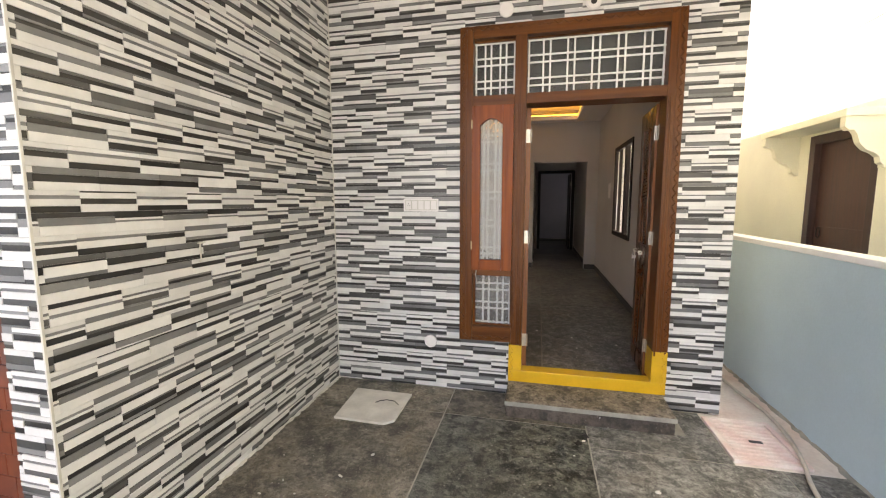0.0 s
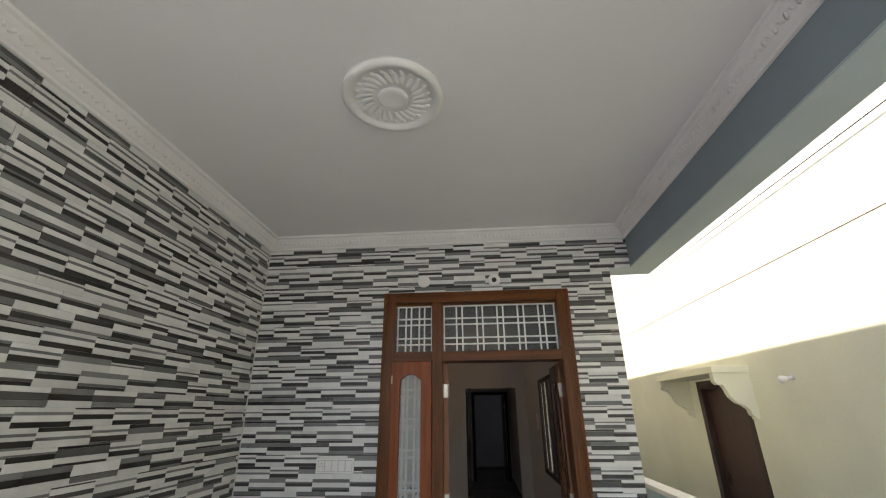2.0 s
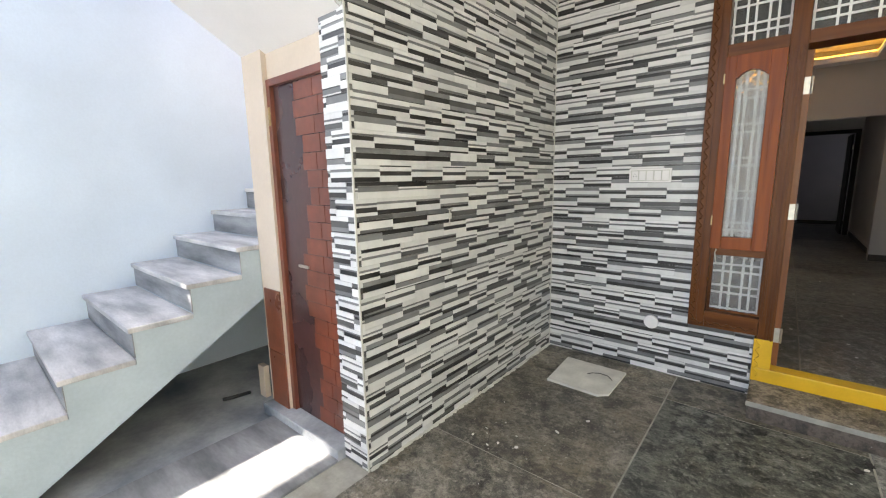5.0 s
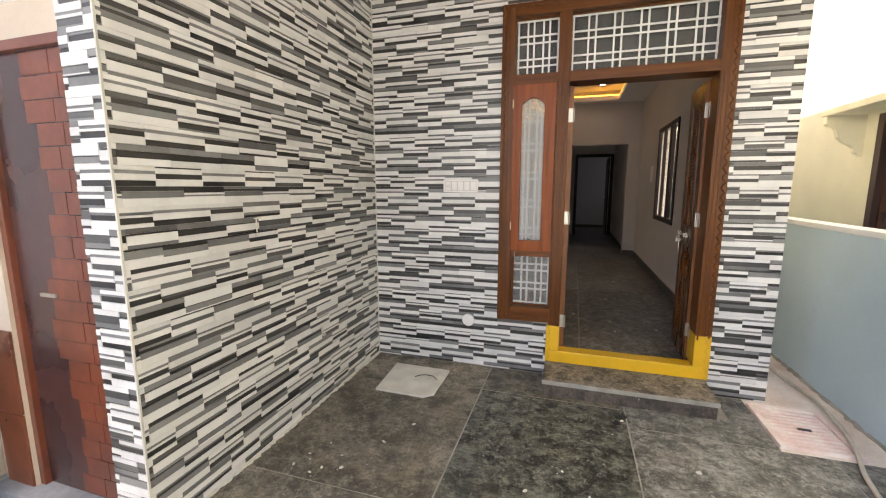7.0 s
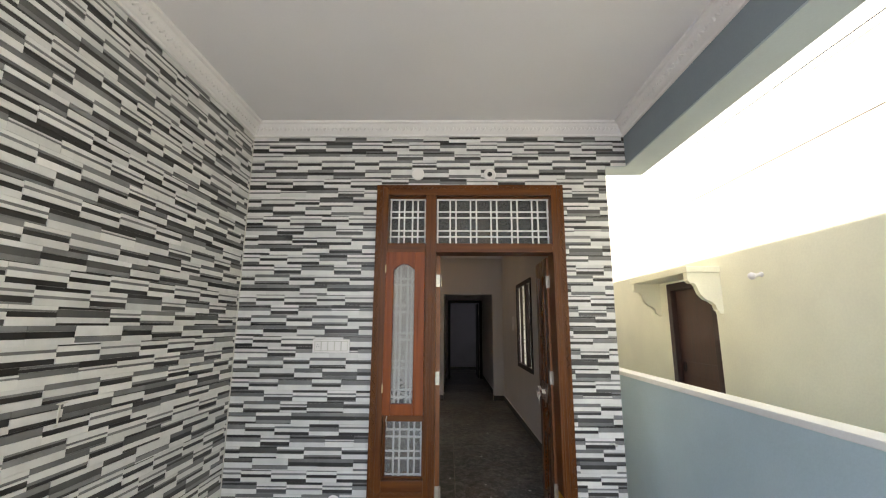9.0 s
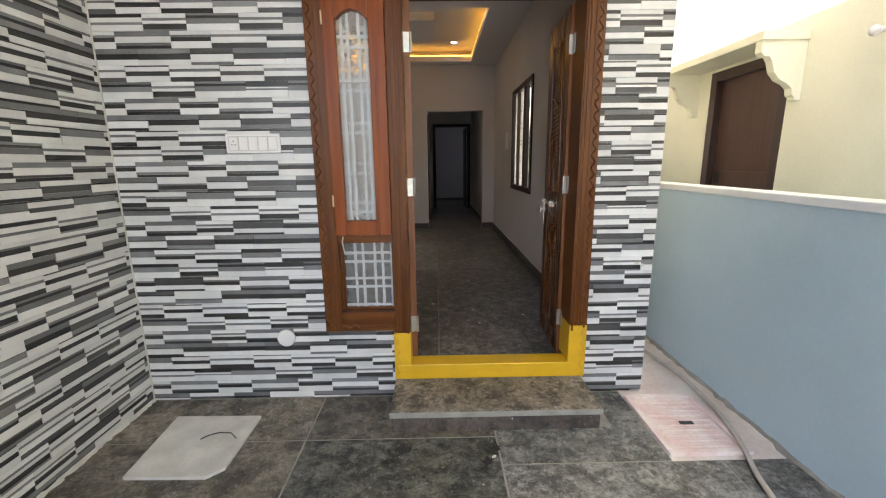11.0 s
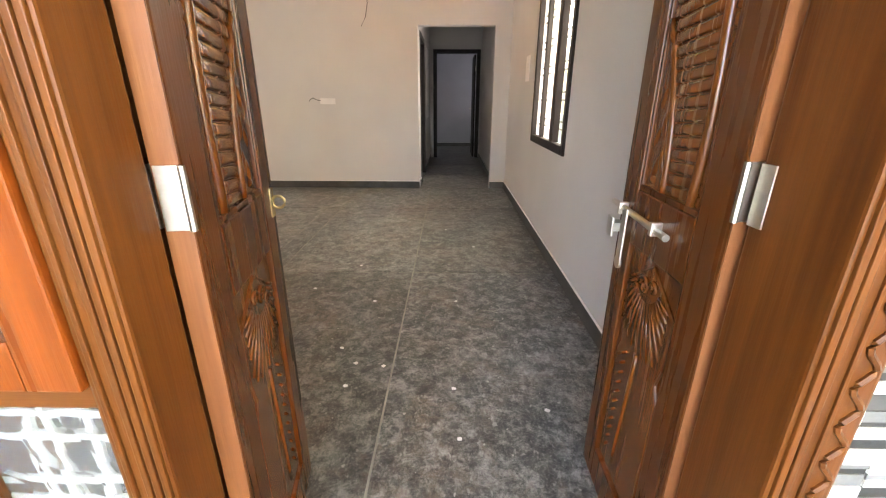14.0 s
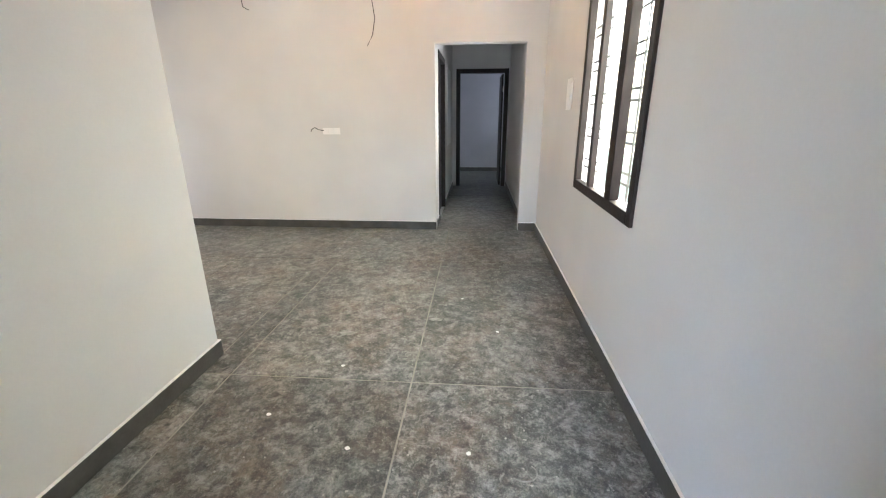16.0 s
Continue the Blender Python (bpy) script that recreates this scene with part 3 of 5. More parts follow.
part("cable", tube([(NX - 0.02, -8, 3.4), (NX - 0.03, 3, 3.52), (NX - 0.02, 14, 3.55)], 0.004), "wire", nb)
part("sunshade", boxes((3.8, NX, -3.6, -1.57, 2.76, 3.08), bevel=0.01), "yellow_wall", nb, "boxed concrete sunshade")
nbd = part("door", boxes((NX + 0.06, NX + 0.10, 0.87, 1.58, 0.0, 2.05)), "nb_door", nb, "plain brown wooden door")
part("lock_rail", boxes((NX + 0.052, NX + 0.06, 0.88, 1.57, 1.12, 1.27), bevel=0.003), "nb_door", nbd)
part("door_frame", boxes((NX, NX + 0.12, 0.79, 0.87, 0.0, 2.13), (NX, NX + 0.12, 1.58, 1.66, 0.0, 2.13), (NX, NX + 0.12, 0.87, 1.58, 2.05, 2.13), bevel=0.004), "nb_frame", nb)
part("pull_ring", tube([(NX + 0.045, 1.50 + 0.026 * math.cos(a), 1.21 + 0.05 * math.sin(a)) for a in [k * math.pi / 6 for k in range(13)]], 0.005, 6), "wire", nbd)
part("canopy", boxes((NX - 0.32, NX, 0.665, 1.90, 2.15, 2.21), bevel=0.006), "yellow_wall", nb, "thin concrete canopy over the door")
SCROLL = [(0.0, 0.0), (-0.31, 0.0), (-0.31, -0.075), (-0.285, -0.1), (-0.25, -0.1), (-0.228, -0.13), (-0.205, -0.2), (-0.16, -0.25), (-0.106, -0.275), (-0.07, -0.305), (-0.06, -0.35), (-0.038, -0.365), (-0.038, -0.385), (0.0, -0.385)]
for y in (0.68, 1.815):
    part("canopy_bracket", extrude_profile([(NX + a, 2.15 + h) for a, h in SCROLL], "y", y, y + 0.06), "yellow_wall", nb, "scroll-cut plaster bracket")

lamp = thing("wall_lamp", (NX, 0.16, 2.07), "small white bulb holder on the yellow wall", "lamp")
LM = Matrix.Translation((NX, 0.16, 2.07)) @ pose(0, 0, 0, 0, -100, 0) @ Matrix.Diagonal((0.72, 0.72, 0.62, 1))
part("base", lathe([(0.03, 0), (0.03, 0.012), (0.018, 0.02)], LM, 16), "plate", lamp)
part("holder", lathe([(0.018, 0.018), (0.018, 0.07), (0.024, 0.08), (0.024, 0.095)], LM, 16), "plate", lamp)
part("bulb", lathe([(0.022, 0.09), (0.034, 0.11), (0.042, 0.135), (0.036, 0.162), (0.018, 0.178)], LM, 16), "plate", lamp, smooth=True)

# front closing of the porch: gate-side walls, out of sight
structure("wall_porch_street", boxes((-2.2, 0.3, -5.2, -5.05, -0.06, 1.3), (2.9, 3.365, -5.2, -5.05, -0.06, 2.2)), "parapet", "blue-grey painted street-side wall", "wall")

# ---- porch floor extras ----
structure("porch_bed", boxes((-0.19, 2.80, -5.05, 0.006, -0.055, -0.0025), (2.80, 3.365, -5.05, -0.60, -0.055, -0.0025)), "joint", "cement bed under the porch slabs", "floor")
structure("passage_floor", boxes((2.80, 3.365, -0.60, 11.4, -0.055, -0.002)), "passage", "dusty pinkish cement strip along the compound wall", "floor")
structure("hall_bed", boxes((-2.4, 2.78, 0.2, 5.456, -0.05, ZF - 0.0025), (1.55, 2.64, 5.456, 8.86, -0.05, ZF - 0.0025), (0.6, 3.7, 8.86, 11.2, -0.05, ZF - 0.0025), (1.453, 2.578, 0.088, 0.2, -0.05, ZF - 0.008)), "joint", "cement bed under the hall slabs", "floor")
# added out of view: stops direct sun entering the hall's west opening
structure("wall_west_compound", boxes((-3.5, -3.35, 1.5, 8.0, -0.06, 4.6)), "beige", "plain beige boundary wall", "wall")
structure("side_floor", boxes((-2.08, -0.19, -5.05, 0.0, -0.058, -0.012)), "side_ground", "grey cement floor beside the stairs", "floor")

structure("side_landing", boxes((-0.875, -0.19, -5.05, -2.16, -0.014, 0.012), bevel=0.006), "stair_riser", "raised streaked cement strip before the side door", "floor")
# entrance step
step = thing("entrance_step", (2.0, -0.18, 0), "worn stone entrance step before the yellow threshold", "step", kind="structure")
part("tread", boxes((1.456, 2.560, -0.360, 0.0, 0.082, 0.120), bevel=0.009), "step_stone", step)
part("riser", boxes((1.464, 2.552, -0.350, 0.0, -0.004, 0.082)), "riser_stone", step)
part("tread_nosing", boxes((1.455, 2.561, -0.3635, -0.360, 0.088, 0.117)), "joint", step, "pale worn front edge")
part("mortar_edge", boxes((2.556, 2.62, -0.34, -0.004, -0.002, 0.005), bevel=0.002), "joint", step, "pale cement smeared beside the step")

# skirtings of the hall
sk = thing("baseboard", (1.6, 3, ZF), "dark grey stone skirting along the hall walls", "baseboard", kind="structure")
SKH = ZF + 0.098
for r in ((2.766, 2.779, 0.2, 5.455), (2.566, 2.766, 5.442, 5.455), (-2.39, 1.549, 5.442, 5.455), (0.531, 0.545, 0.2, 2.518), (-2.39, 0.531, 2.506, 2.518), (1.551, 1.563, 5.60, 5.80), (1.551, 1.563, 6.92, 8.85), (2.627, 2.639, 5.6, 8.85), (2.62, 2.627, 8.847, 8.859), (0.61, 3.69, 11.187, 11.199)):
    part("skirting_strip", boxes((*r, ZF, SKH), bevel=0.003), "skirting", sk)
    part("putty_line", boxes((r[0] - 0.0005, r[1] + 0.0005, r[2] - 0.0005, r[3] + 0.0005, SKH, SKH + 0.005), bevel=0.002), "plate", sk, "white putty line on top")

# ---- stairs beside the porch ----
# beyond y = -3.1 the opening and lintel are made up to cut the sun patch
bm = extrude_profile([(0.15, -0.06), (-5.2, -0.06), (-5.2, 2.66), (-3.24, 2.66), (-3.56, 3.43), (-3.1, 3.43), (-3.1, 4.2), (0.15, 4.2)], "x", -2.22, -2.08)
box(bm, -2.22, -2.08, -5.2, -4.5, 2.66, 3.43)
box(bm, -2.22, -2.08, -5.2, -3.1, 3.43, 5.8)
structure("wall_stair_side", bm, "stair_wall", "pale blue wall along the outdoor stairs", "wall")
structure("wall_stair_back", boxes((-2.08, -0.93, 0.0, 0.15, -0.06, 4.2)), "stair_wall", "pale blue wall behind the stairs", "wall")
stairs = thing("staircase", (-1.5, -2.2, 0), "concrete stairs with worn cement treads and pale blue sides", "stairs", kind="structure")
prof = [(-3.66, -0.02)]
for k in range(1, 11):
    y, z = -2.79 + 0.29 * (k - 4), 0.76 + 0.17 * (k - 4) - 0.03
    prof += [(y, prof[-1][1]), (y, z)]
prof = prof[1:] + [(-0.76, prof[-1][1]), (-0.76, 1.95), (0.0, 1.95), (0.0, 1.78), (-0.55, 1.64)]
prof += [(-2.10, 0.742), (-3.37, -0.02)]
part("flight", extrude_profile(prof, "x", -2.08, -1.004), "stair_side", stairs)
for k in range(1, 11):
    y, z = -2.79 + 0.29 * (k - 4), 0.76 + 0.17 * (k - 4)
    part("tread", boxes((-2.078, -0.996, y - 0.02, y + 0.288, z - 0.03, z), bevel=0.006), "stair_top", stairs, "worn grey cement tread")
    # the riser's shade against the lit tread is in its colour
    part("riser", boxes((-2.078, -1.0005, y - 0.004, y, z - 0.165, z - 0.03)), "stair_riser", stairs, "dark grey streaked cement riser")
# upper flight over the side door, seen from below
fl = [(-4.6, 3.70), (-2.06, 2.19), (-2.06, 2.40), (-4.6, 3.92)]
structure("upper_flight", extrude_profile(fl, "x", -0.99, -0.02), "plaster", "white plastered underside of the upper stair flight", "stairs")
structure("wall_porch_side_upper", extrude_profile([(-2.104, 2.222), (-4.27, 3.51), (-2.104, 3.51)], "x", -0.018, -0.006), "wall_out", "upper side of the stair flight behind striped cladding", "wall")
structure("wall_washroom", boxes((-0.997, -0.775, -2.09, -1.95, -0.05, 2.3), (-0.775, -0.19, -2.06, -1.95, 2.05, 2.45), (-0.997, -0.93, -1.95, 0.0, -0.05, 3.5)), "beige", "beige plastered wall beside the side door", "wall")
structure("wall_dado", boxes((-0.965, -0.78, -2.10, -2.09, 0.0, 0.42), (-0.965, -0.78, -2.10, -2.09, 0.426, 0.83), bevel=0.002), "brown_tile", "red-brown dado tiles on the narrow wall", "tiles")
structure("door_sill", boxes((-0.99, -0.19, -2.16, -1.95, -0.02, 0.06), bevel=0.006), "side_ground", "cement sill below the side door", "sill")

sd = thing("side_door", (-0.5, -2.05, 0.05), "closed red-brown side door with worn sheen", "door")
part("door_frame", boxes((-0.775, -0.738, -2.075, -1.99, 0.06, 2.05), (-0.236, -0.218, -2.075, -1.99, 0.06, 2.05), (-0.738, -0.236, -2.075, -1.99, 2.01, 2.05), bevel=0.004), "side_door_red", sd)
sdl = part("door_leaf", boxes((-0.738, -0.236, -2.05, -2.02, 0.065, 2.01)), "side_door", sd)
for i in range(21):
    z = 0.075 + i * 0.092
    for x0, x1 in ((-0.50 + 0.05 * math.sin(i * 0.55) + 0.02 * math.sin(i * 2.3), -0.36 + 0.04 * (i % 2)), (-0.356 + 0.04 * (i % 2), -0.240)):
        part("panel_rib", boxes((x0, x1, -2.0535, -2.048, z, z + 0.088), bevel=0.002), "side_door_red", sdl, "red-brown brick-patterned part")
part("aldrop", boxes((-0.60, -0.50, -2.062, -2.05, 1.0, 1.016), bevel=0.002), "steel", sdl)
part("hinge", boxes((-0.760, -0.745, -2.082, -2.074, 1.80, 1.90), bevel=0.002), "brass", sd)

plank = tagged(part("timber_offcut", boxes((-1.24, -1.16, -2.06, -2.02, -0.012, 0.22), bevel=0.004), "beige"), "short beige timber offcut standing beneath the stairs", "timber")
rod = tagged(part("scrap_iron", tube([(-1.36, -2.27, 0.0), (-1.33, -2.2, 0.002), (-1.31, -2.10, 0.0)], 0.012, 6), "wire"), "short dark scrap of iron lying under the stairs", "scrap")

# ---- entrance door set ----
FY0, FY1 = -0.03, 0.15
ds = thing("entrance_door", (2.0, 0.0, 0.115), "varnished carved wooden double door, open inward, with sidelight and fanlight", "door")
fr = part("frame", boxes((1.067, 1.165, FY0, FY1, 0.428, 2.772), (2.474, 2.576, FY0, FY1, 0.441, 2.772), (1.468, 1.552, FY0, 0.074, 0.413, 2.685), (1.468, 1.530, 0.074, FY1, 0.413, 2.685), bevel=0.005), "frame_wood", ds)
part("head", boxes((1.165, 2.474, FY0, FY1, 2.685, 2.772), bevel=0.004), "frame_wood_x", ds)
part("transom_rail", boxes((1.165, 1.468, FY0, FY1, 2.213, 2.285), (1.552, 2.474, FY0, FY1, 2.213, 2.285), bevel=0.004), "frame_wood_x", ds)
part("sidelight_sill", boxes((1.165, 1.468, FY0, FY1, 0.430, 0.545), bevel=0.004), "frame_wood_x", ds)
part("mid_rail", boxes((1.165, 1.468, FY0 + 0.01, FY1, 0.945, 0.992), bevel=0.004), "frame_wood_x", ds)
part("bead", boxes((1.535, 1.546, FY0 - 0.006, FY0 + 0.004, 0.41, 2.21), (2.482, 2.493, FY0 - 0.006, FY0 + 0.004, 0.41, 2.21), (1.482, 1.490, FY0 - 0.006, FY0 + 0.004, 0.55, 2.21), (1.519, 1.530, FY0 - 0.005, FY0 + 0.004, 0.414, 2.21), (1.504, 1.514, FY0 - 0.004, FY0 + 0.004, 0.414, 2.21), (2.498, 2.508, FY0 - 0.005, FY0 + 0.004, 0.442, 2.21), bevel=0.002), "frame_wood", ds)


def wave(a, b, axis, c, amp=0.010, lam=0.066):
    pts, n = [], int(abs(b - a) / lam * 8)
    for i in range(n + 1):
        s = a + (b - a) * i / n
        w = c + amp * math.sin(2 * math.pi * (s - a) / lam)
        pts.append((w, FY0 - 0.001, s) if axis == "z" else (s, FY0 - 0.001, w))
    return tube(pts, 0.0055, 6)


part("carved_wave", wave(0.46, 2.76, "z", 1.092), "frame_wood", ds)
part("carved_wave", wave(0.43, 2.76, "z", 2.552), "frame_wood", ds)
part("carved_wave", wave(1.12, 2.53, "x", 2.748), "frame_wood_x", ds)
part("carved_wave", wave(1.09, 1.45, "x", 0.458), "frame_wood_x", ds)
part("carved_wave", wave(0.15, 0.40, "z", 1.478), "yellow", ds)
part("carved_wave", wave(0.15, 0.43, "z", 2.552), "yellow", ds)
for x in (1.117, 2.527):
    part("groove_bead", boxes((x - 0.003, x + 0.003, FY0 - 0.004, FY0 + 0.004, 0.44, 2.76), bevel=0.001), "frame_wood", ds)
part("threshold", boxes((1.455, 2.576, FY0, 0.086, 0.121, 0.213), bevel=0.006), "yellow", ds, "glossy yellow painted threshold")
part("painted_foot", boxes((1.455, 1.553, FY0 - 0.001, 0.075, 0.213, 0.412), (1.455, 1.531, 0.075, FY1, 0.163, 0.412), bevel=0.004), "yellow", ds, "yellow painted frame foot")
part("painted_foot", boxes((2.473, 2.577, FY0 - 0.001, FY1, 0.213, 0.440), bevel=0.004), "yellow", ds, "yellow painted frame foot")


def grill(root, x0, x1, z0, z1, y, vs, hs, w=0.0125):
    """White grille of paired flat bars."""
    for v in vs:
        part("grille_bar", boxes((v - w / 2, v + w / 2, y - 0.004, y + 0.004, z0, z1)), "grill", root)
    for h in hs:
        part("grille_bar", boxes((x0, x1, y - 0.0085, y - 0.0035, h - w / 2, h + w / 2)), "grill", root)


def smooth_back(ob, two_sided):
    """The inner face of a pressed pane is smooth."""
    for p in ob.data.polygons:
        p.material_index = 1 if two_sided and p.normal.y > 0.5 else 0


def pane(root, x0, x1, z0, z1, y, mat):
    g = part("glass_pane", boxes((x0, x1, y - 0.002, y + 0.002, z0, z1)), [mat, "glass_back"] if mat == "figured_glass" else mat, root)
    smooth_back(g, mat == "figured_glass")
    g.visible_shadow = False
    return g


fan = part("fanlight_stop", boxes((1.165, 1.468, 0.03, 0.045, 2.285, 2.297), (1.552, 2.474, 0.03, 0.045, 2.285, 2.297), (1.165, 1.468, 0.03, 0.045, 2.673, 2.685), (1.552, 2.474, 0.03, 0.045, 2.673, 2.685)), "frame_wood_x", ds)
pane(ds, 1.165, 1.468, 2.285, 2.685, 0.075, "frosted_glass")
pane(ds, 1.552, 2.474, 2.285, 2.685, 0.075, "frosted_glass")
grill(ds, 1.167, 1.466, 2.287, 2.683, 0.058, [1.176, 1.243, 1.287, 1.354, 1.398, 1.458], [2.355, 2.405, 2.515, 2.565, 2.668])
grill(ds, 1.554, 2.472, 2.287, 2.683, 0.058, [1.562] + [1.664 + 0.168 * k + d for k in range(5) for d in (0, 0.048)] + [2.464], [2.355, 2.405, 2.515, 2.565, 2.668])
pane(ds, 1.165, 1.468, 0.545, 0.945, 0.035, "figured_glass")
grill(ds, 1.167, 1.466, 0.547, 0.943, 0.055, [1.243, 1.287, 1.354, 1.398, 1.45], [0.565, 0.675, 0.725, 0.825, 0.875], 0.015)
part("sidelight_stop", boxes((1.165, 1.185, 0.02, 0.033, 0.545, 0.945), (1.455, 1.468, 0.02, 0.033, 0.545, 0.945), (1.185, 1.455, 0.02, 0.033, 0.545, 0.558), bevel=0.002), "frame_wood", ds)

# hinged sash with an arched light
SX0, SX1, SZ0, SZ1 = 1.160, 1.466, 0.990, 2.212
GX0, GX1, GZ0, GZ1 = 1.222, 1.386, 1.072, 2.075
bm = boxes((SX0, GX0, -0.04, 0.0, SZ0, SZ1), (GX1, SX1, -0.04, 0.0, SZ0, SZ1), (GX0, GX1, -0.04, 0.0, SZ0, GZ0), bevel=0.004)
arch = [(GX0, SZ1), (GX0, GZ1), (GX0 + 0.012, GZ1 + 0.004), (GX0 + 0.025, GZ1 + 0.02), (GX0 + 0.05, GZ1 + 0.036), ((GX0 + GX1) / 2, GZ1 + 0.044), (GX1 - 0.05, GZ1 + 0.036), (GX1 - 0.025, GZ1 + 0.02), (GX1 - 0.012, GZ1 + 0.004), (GX1, GZ1), (GX1, SZ1)]
lo, hi = [bm.verts.new((x, -0.04, z)) for x, z in arch], [bm.verts.new((x, 0.0, z)) for x, z in arch]
bm.faces.new(lo)
bm.faces.new(hi[::-1])
for i in range(len(arch)):
    j = (i + 1) % len(arch)
    bm.faces.new((lo[i], hi[i], hi[j], lo[j]))
bmesh.ops.recalc_face_normals(bm, faces=bm.faces)
sash = part("sash", bm, "sash_wood", ds, "red-brown varnished sidelight sash")
g = part("sash_pane", boxes((GX0 - 0.005, GX1 + 0.005, -0.016, -0.012, GZ0 - 0.005, GZ1 + 0.05)), ["figured_glass", "glass_back"], sash)
smooth_back(g, True)
g.visible_shadow = False
grill(ds, 1.167, 1.466, 0.995, 2.21, 0.014, [1.243, 1.276, 1.332, 1.365], [1.115, 1.165, 1.325, 1.375, 1.535, 1.585, 1.745, 1.795, 1.955, 2.005], 0.016)
for z in (1.15, 2.05):
    part("sash_hinge", boxes((1.156, 1.164, -0.046, -0.03, z, z + 0.06), bevel=0.001), "brass", sash)
part("sash_hook", tube([(1.20, -0.034, 0.985), (1.195, -0.045, 0.96), (1.20, -0.046, 0.93), (1.206, -0.044, 0.895), (1.222, -0.042, 0.888)], 0.004, 6), "steel", ds)

# leaves
LW, LZ0, LZ1, LT = 0.475, 0.178, 2.205, 0.042


def door_leaf(x, flip, label):
    """An open leaf, u from the hinge inwards; carved rails, louvres and a shell fan, the same on both faces."""
    hinge_y = 0.168
    X0, X1 = x, x + LT
    cx = (X0 + X1) / 2

    def b(u0, u1, z0, z1, ex=0.0, bevel=0.004):
        return boxes((X0 - ex, X1 + ex, hinge_y + u0, hinge_y + u1, z0, z1), bevel=bevel)
    bm = bmesh.new()
    for u0, u1, z0, z1 in ((0.004, 0.105, LZ0, LZ1), (0.385, LW, LZ0, LZ1), (0.105, 0.385, LZ0, 0.30), (0.105, 0.385, 1.02, 1.165), (0.105, 0.385, 2.08, LZ1)):
        box(bm, X0, X1, hinge_y + u0, hinge_y + u1, z0, z1, bevel=0.005)
    leaf = part("leaf", bm, "leaf_wood", ds, label)
    part("hinge_edge", boxes((X0 + 0.001, X1 - 0.001, hinge_y - 0.001, hinge_y + 0.004, LZ0, LZ1)), "edge_wood", leaf, "lighter worn leaf edge")
    part("panel_board", boxes((cx - 0.008, cx + 0.008, hinge_y + 0.1, hinge_y + 0.39, 0.295, 1.025), (cx - 0.010, cx + 0.010, hinge_y + 0.1, hinge_y + 0.39, 1.16, 2.085)), "carving", leaf)
    part("moulding", boxes((X0 + 0.003, X1 - 0.003, hinge_y + 0.105, hinge_y + 0.385, 1.165, 1.178), (X0 + 0.003, X1 - 0.003, hinge_y + 0.105, hinge_y + 0.385, 2.068, 2.08), (X0 + 0.003, X1 - 0.003, hinge_y + 0.105, hinge_y + 0.116, 1.178, 2.068), (X0 + 0.003, X1 - 0.003, hinge_y + 0.374, hinge_y + 0.385, 1.178, 2.068), bevel=0.003), "leaf_wood", leaf)
    # upper panel: dense rounded slats, a thick bent stem by the hinge side, an arch and a bud by the free side
    def stem(z):
        return 0.150 + 0.035 * max(0.0, (z - 1.5) / 0.55) ** 1.4 - 0.012 * math.sin((z - 1.17) / 0.35 * math.pi) * (z < 1.52)

    def bud(z):
        return 0.272 + 0.098 * min(1.0, max(0.0, (z - 1.18) / 0.37)) ** 2.2
    for k in range(33):
        z = 1.192 + 0.0268 * k
        s = stem(z)
        for u0, u1, tilt in ((0.118, s - 0.013, 8), (s + 0.013, min(0.372, bud(z) - 0.01), -4 if z < 1.72 else -12)):
            if u1 - u0 < 0.012:
                continue
            bm = bmesh.new()
            box(bm, -0.0155, 0.0155, -(u1 - u0) / 2, (u1 - u0) / 2, -0.0122, 0.0122, bevel=0.006)
            bm.transform(Matrix.Translation((cx, hinge_y + (u0 + u1) / 2, z)) @ pose(0, 0, 0, tilt, 0, 0))
            part("carved_rib", bm, "carving", leaf, smooth=True)
    for s in (-1, 1):
        part("carved_stem", tube([(cx + s * 0.013, hinge_y + stem(1.18 + 0.044 * k), 1.18 + 0.044 * k) for k in range(21)], 0.0115, 8), "carving", leaf, smooth=True)
        part("carved_bud_arch", tube([(cx + s * 0.013, hinge_y + bud(1.18 + 0.0185 * k), 1.18 + 0.0185 * k) for k in range(21)], 0.0085, 8), "carving", leaf, smooth=True)
        part("carved_branch", tube([(cx + s * 0.014, hinge_y + stem(1.66) + 0.2 * q / 10, 1.66 + 0.10 * math.sin(q / 10 * math.pi * 0.55)) for q in range(11)], 0.0085, 8), "carving", leaf, smooth=True)
        for u, z, du, dz, turn in ((0.335, 1.23, 0.014, 0.040, 20), (0.312, 1.245, 0.010, 0.036, -15), (0.352, 1.30, 0.011, 0.032, 30), (0.325, 1.325, 0.012, 0.036, -10), (0.350, 1.385, 0.010, 0.030, 20), (0.340, 1.20, 0.022, 0.014, 0)):
            bm = bmesh.new()
            bmesh.ops.create_icosphere(bm, subdivisions=2, radius=1, matrix=Matrix.Translation((cx + s * 0.006, hinge_y + u, z)) @ pose(0, 0, 0, turn, 0, 0) @ Matrix.Diagonal((0.010, du, dz, 1)))
            part("carved_leaf", bm, "carving", leaf, smooth=True)
        # lower panel: a raised shield with a pointed head, a ribbed shell on it, a stem and slanting cuts
        shield = [(0.245, 1.005), (0.372, 0.925), (0.368, 0.80), (0.350, 0.745), (0.372, 0.70), (0.372, 0.315), (0.118, 0.315), (0.118, 0.70), (0.140, 0.745), (0.122, 0.80), (0.118, 0.925)]
        bm = bmesh.new()
        lo = [bm.verts.new((cx + s * 0.007, hinge_y + u, z)) for u, z in shield]
        hi = [bm.verts.new((cx + s * 0.0135, hinge_y + 0.245 + (u - 0.245) * 0.955, 0.66 + (z - 0.66) * 0.985)) for u, z in shield]
        bm.faces.new(hi)
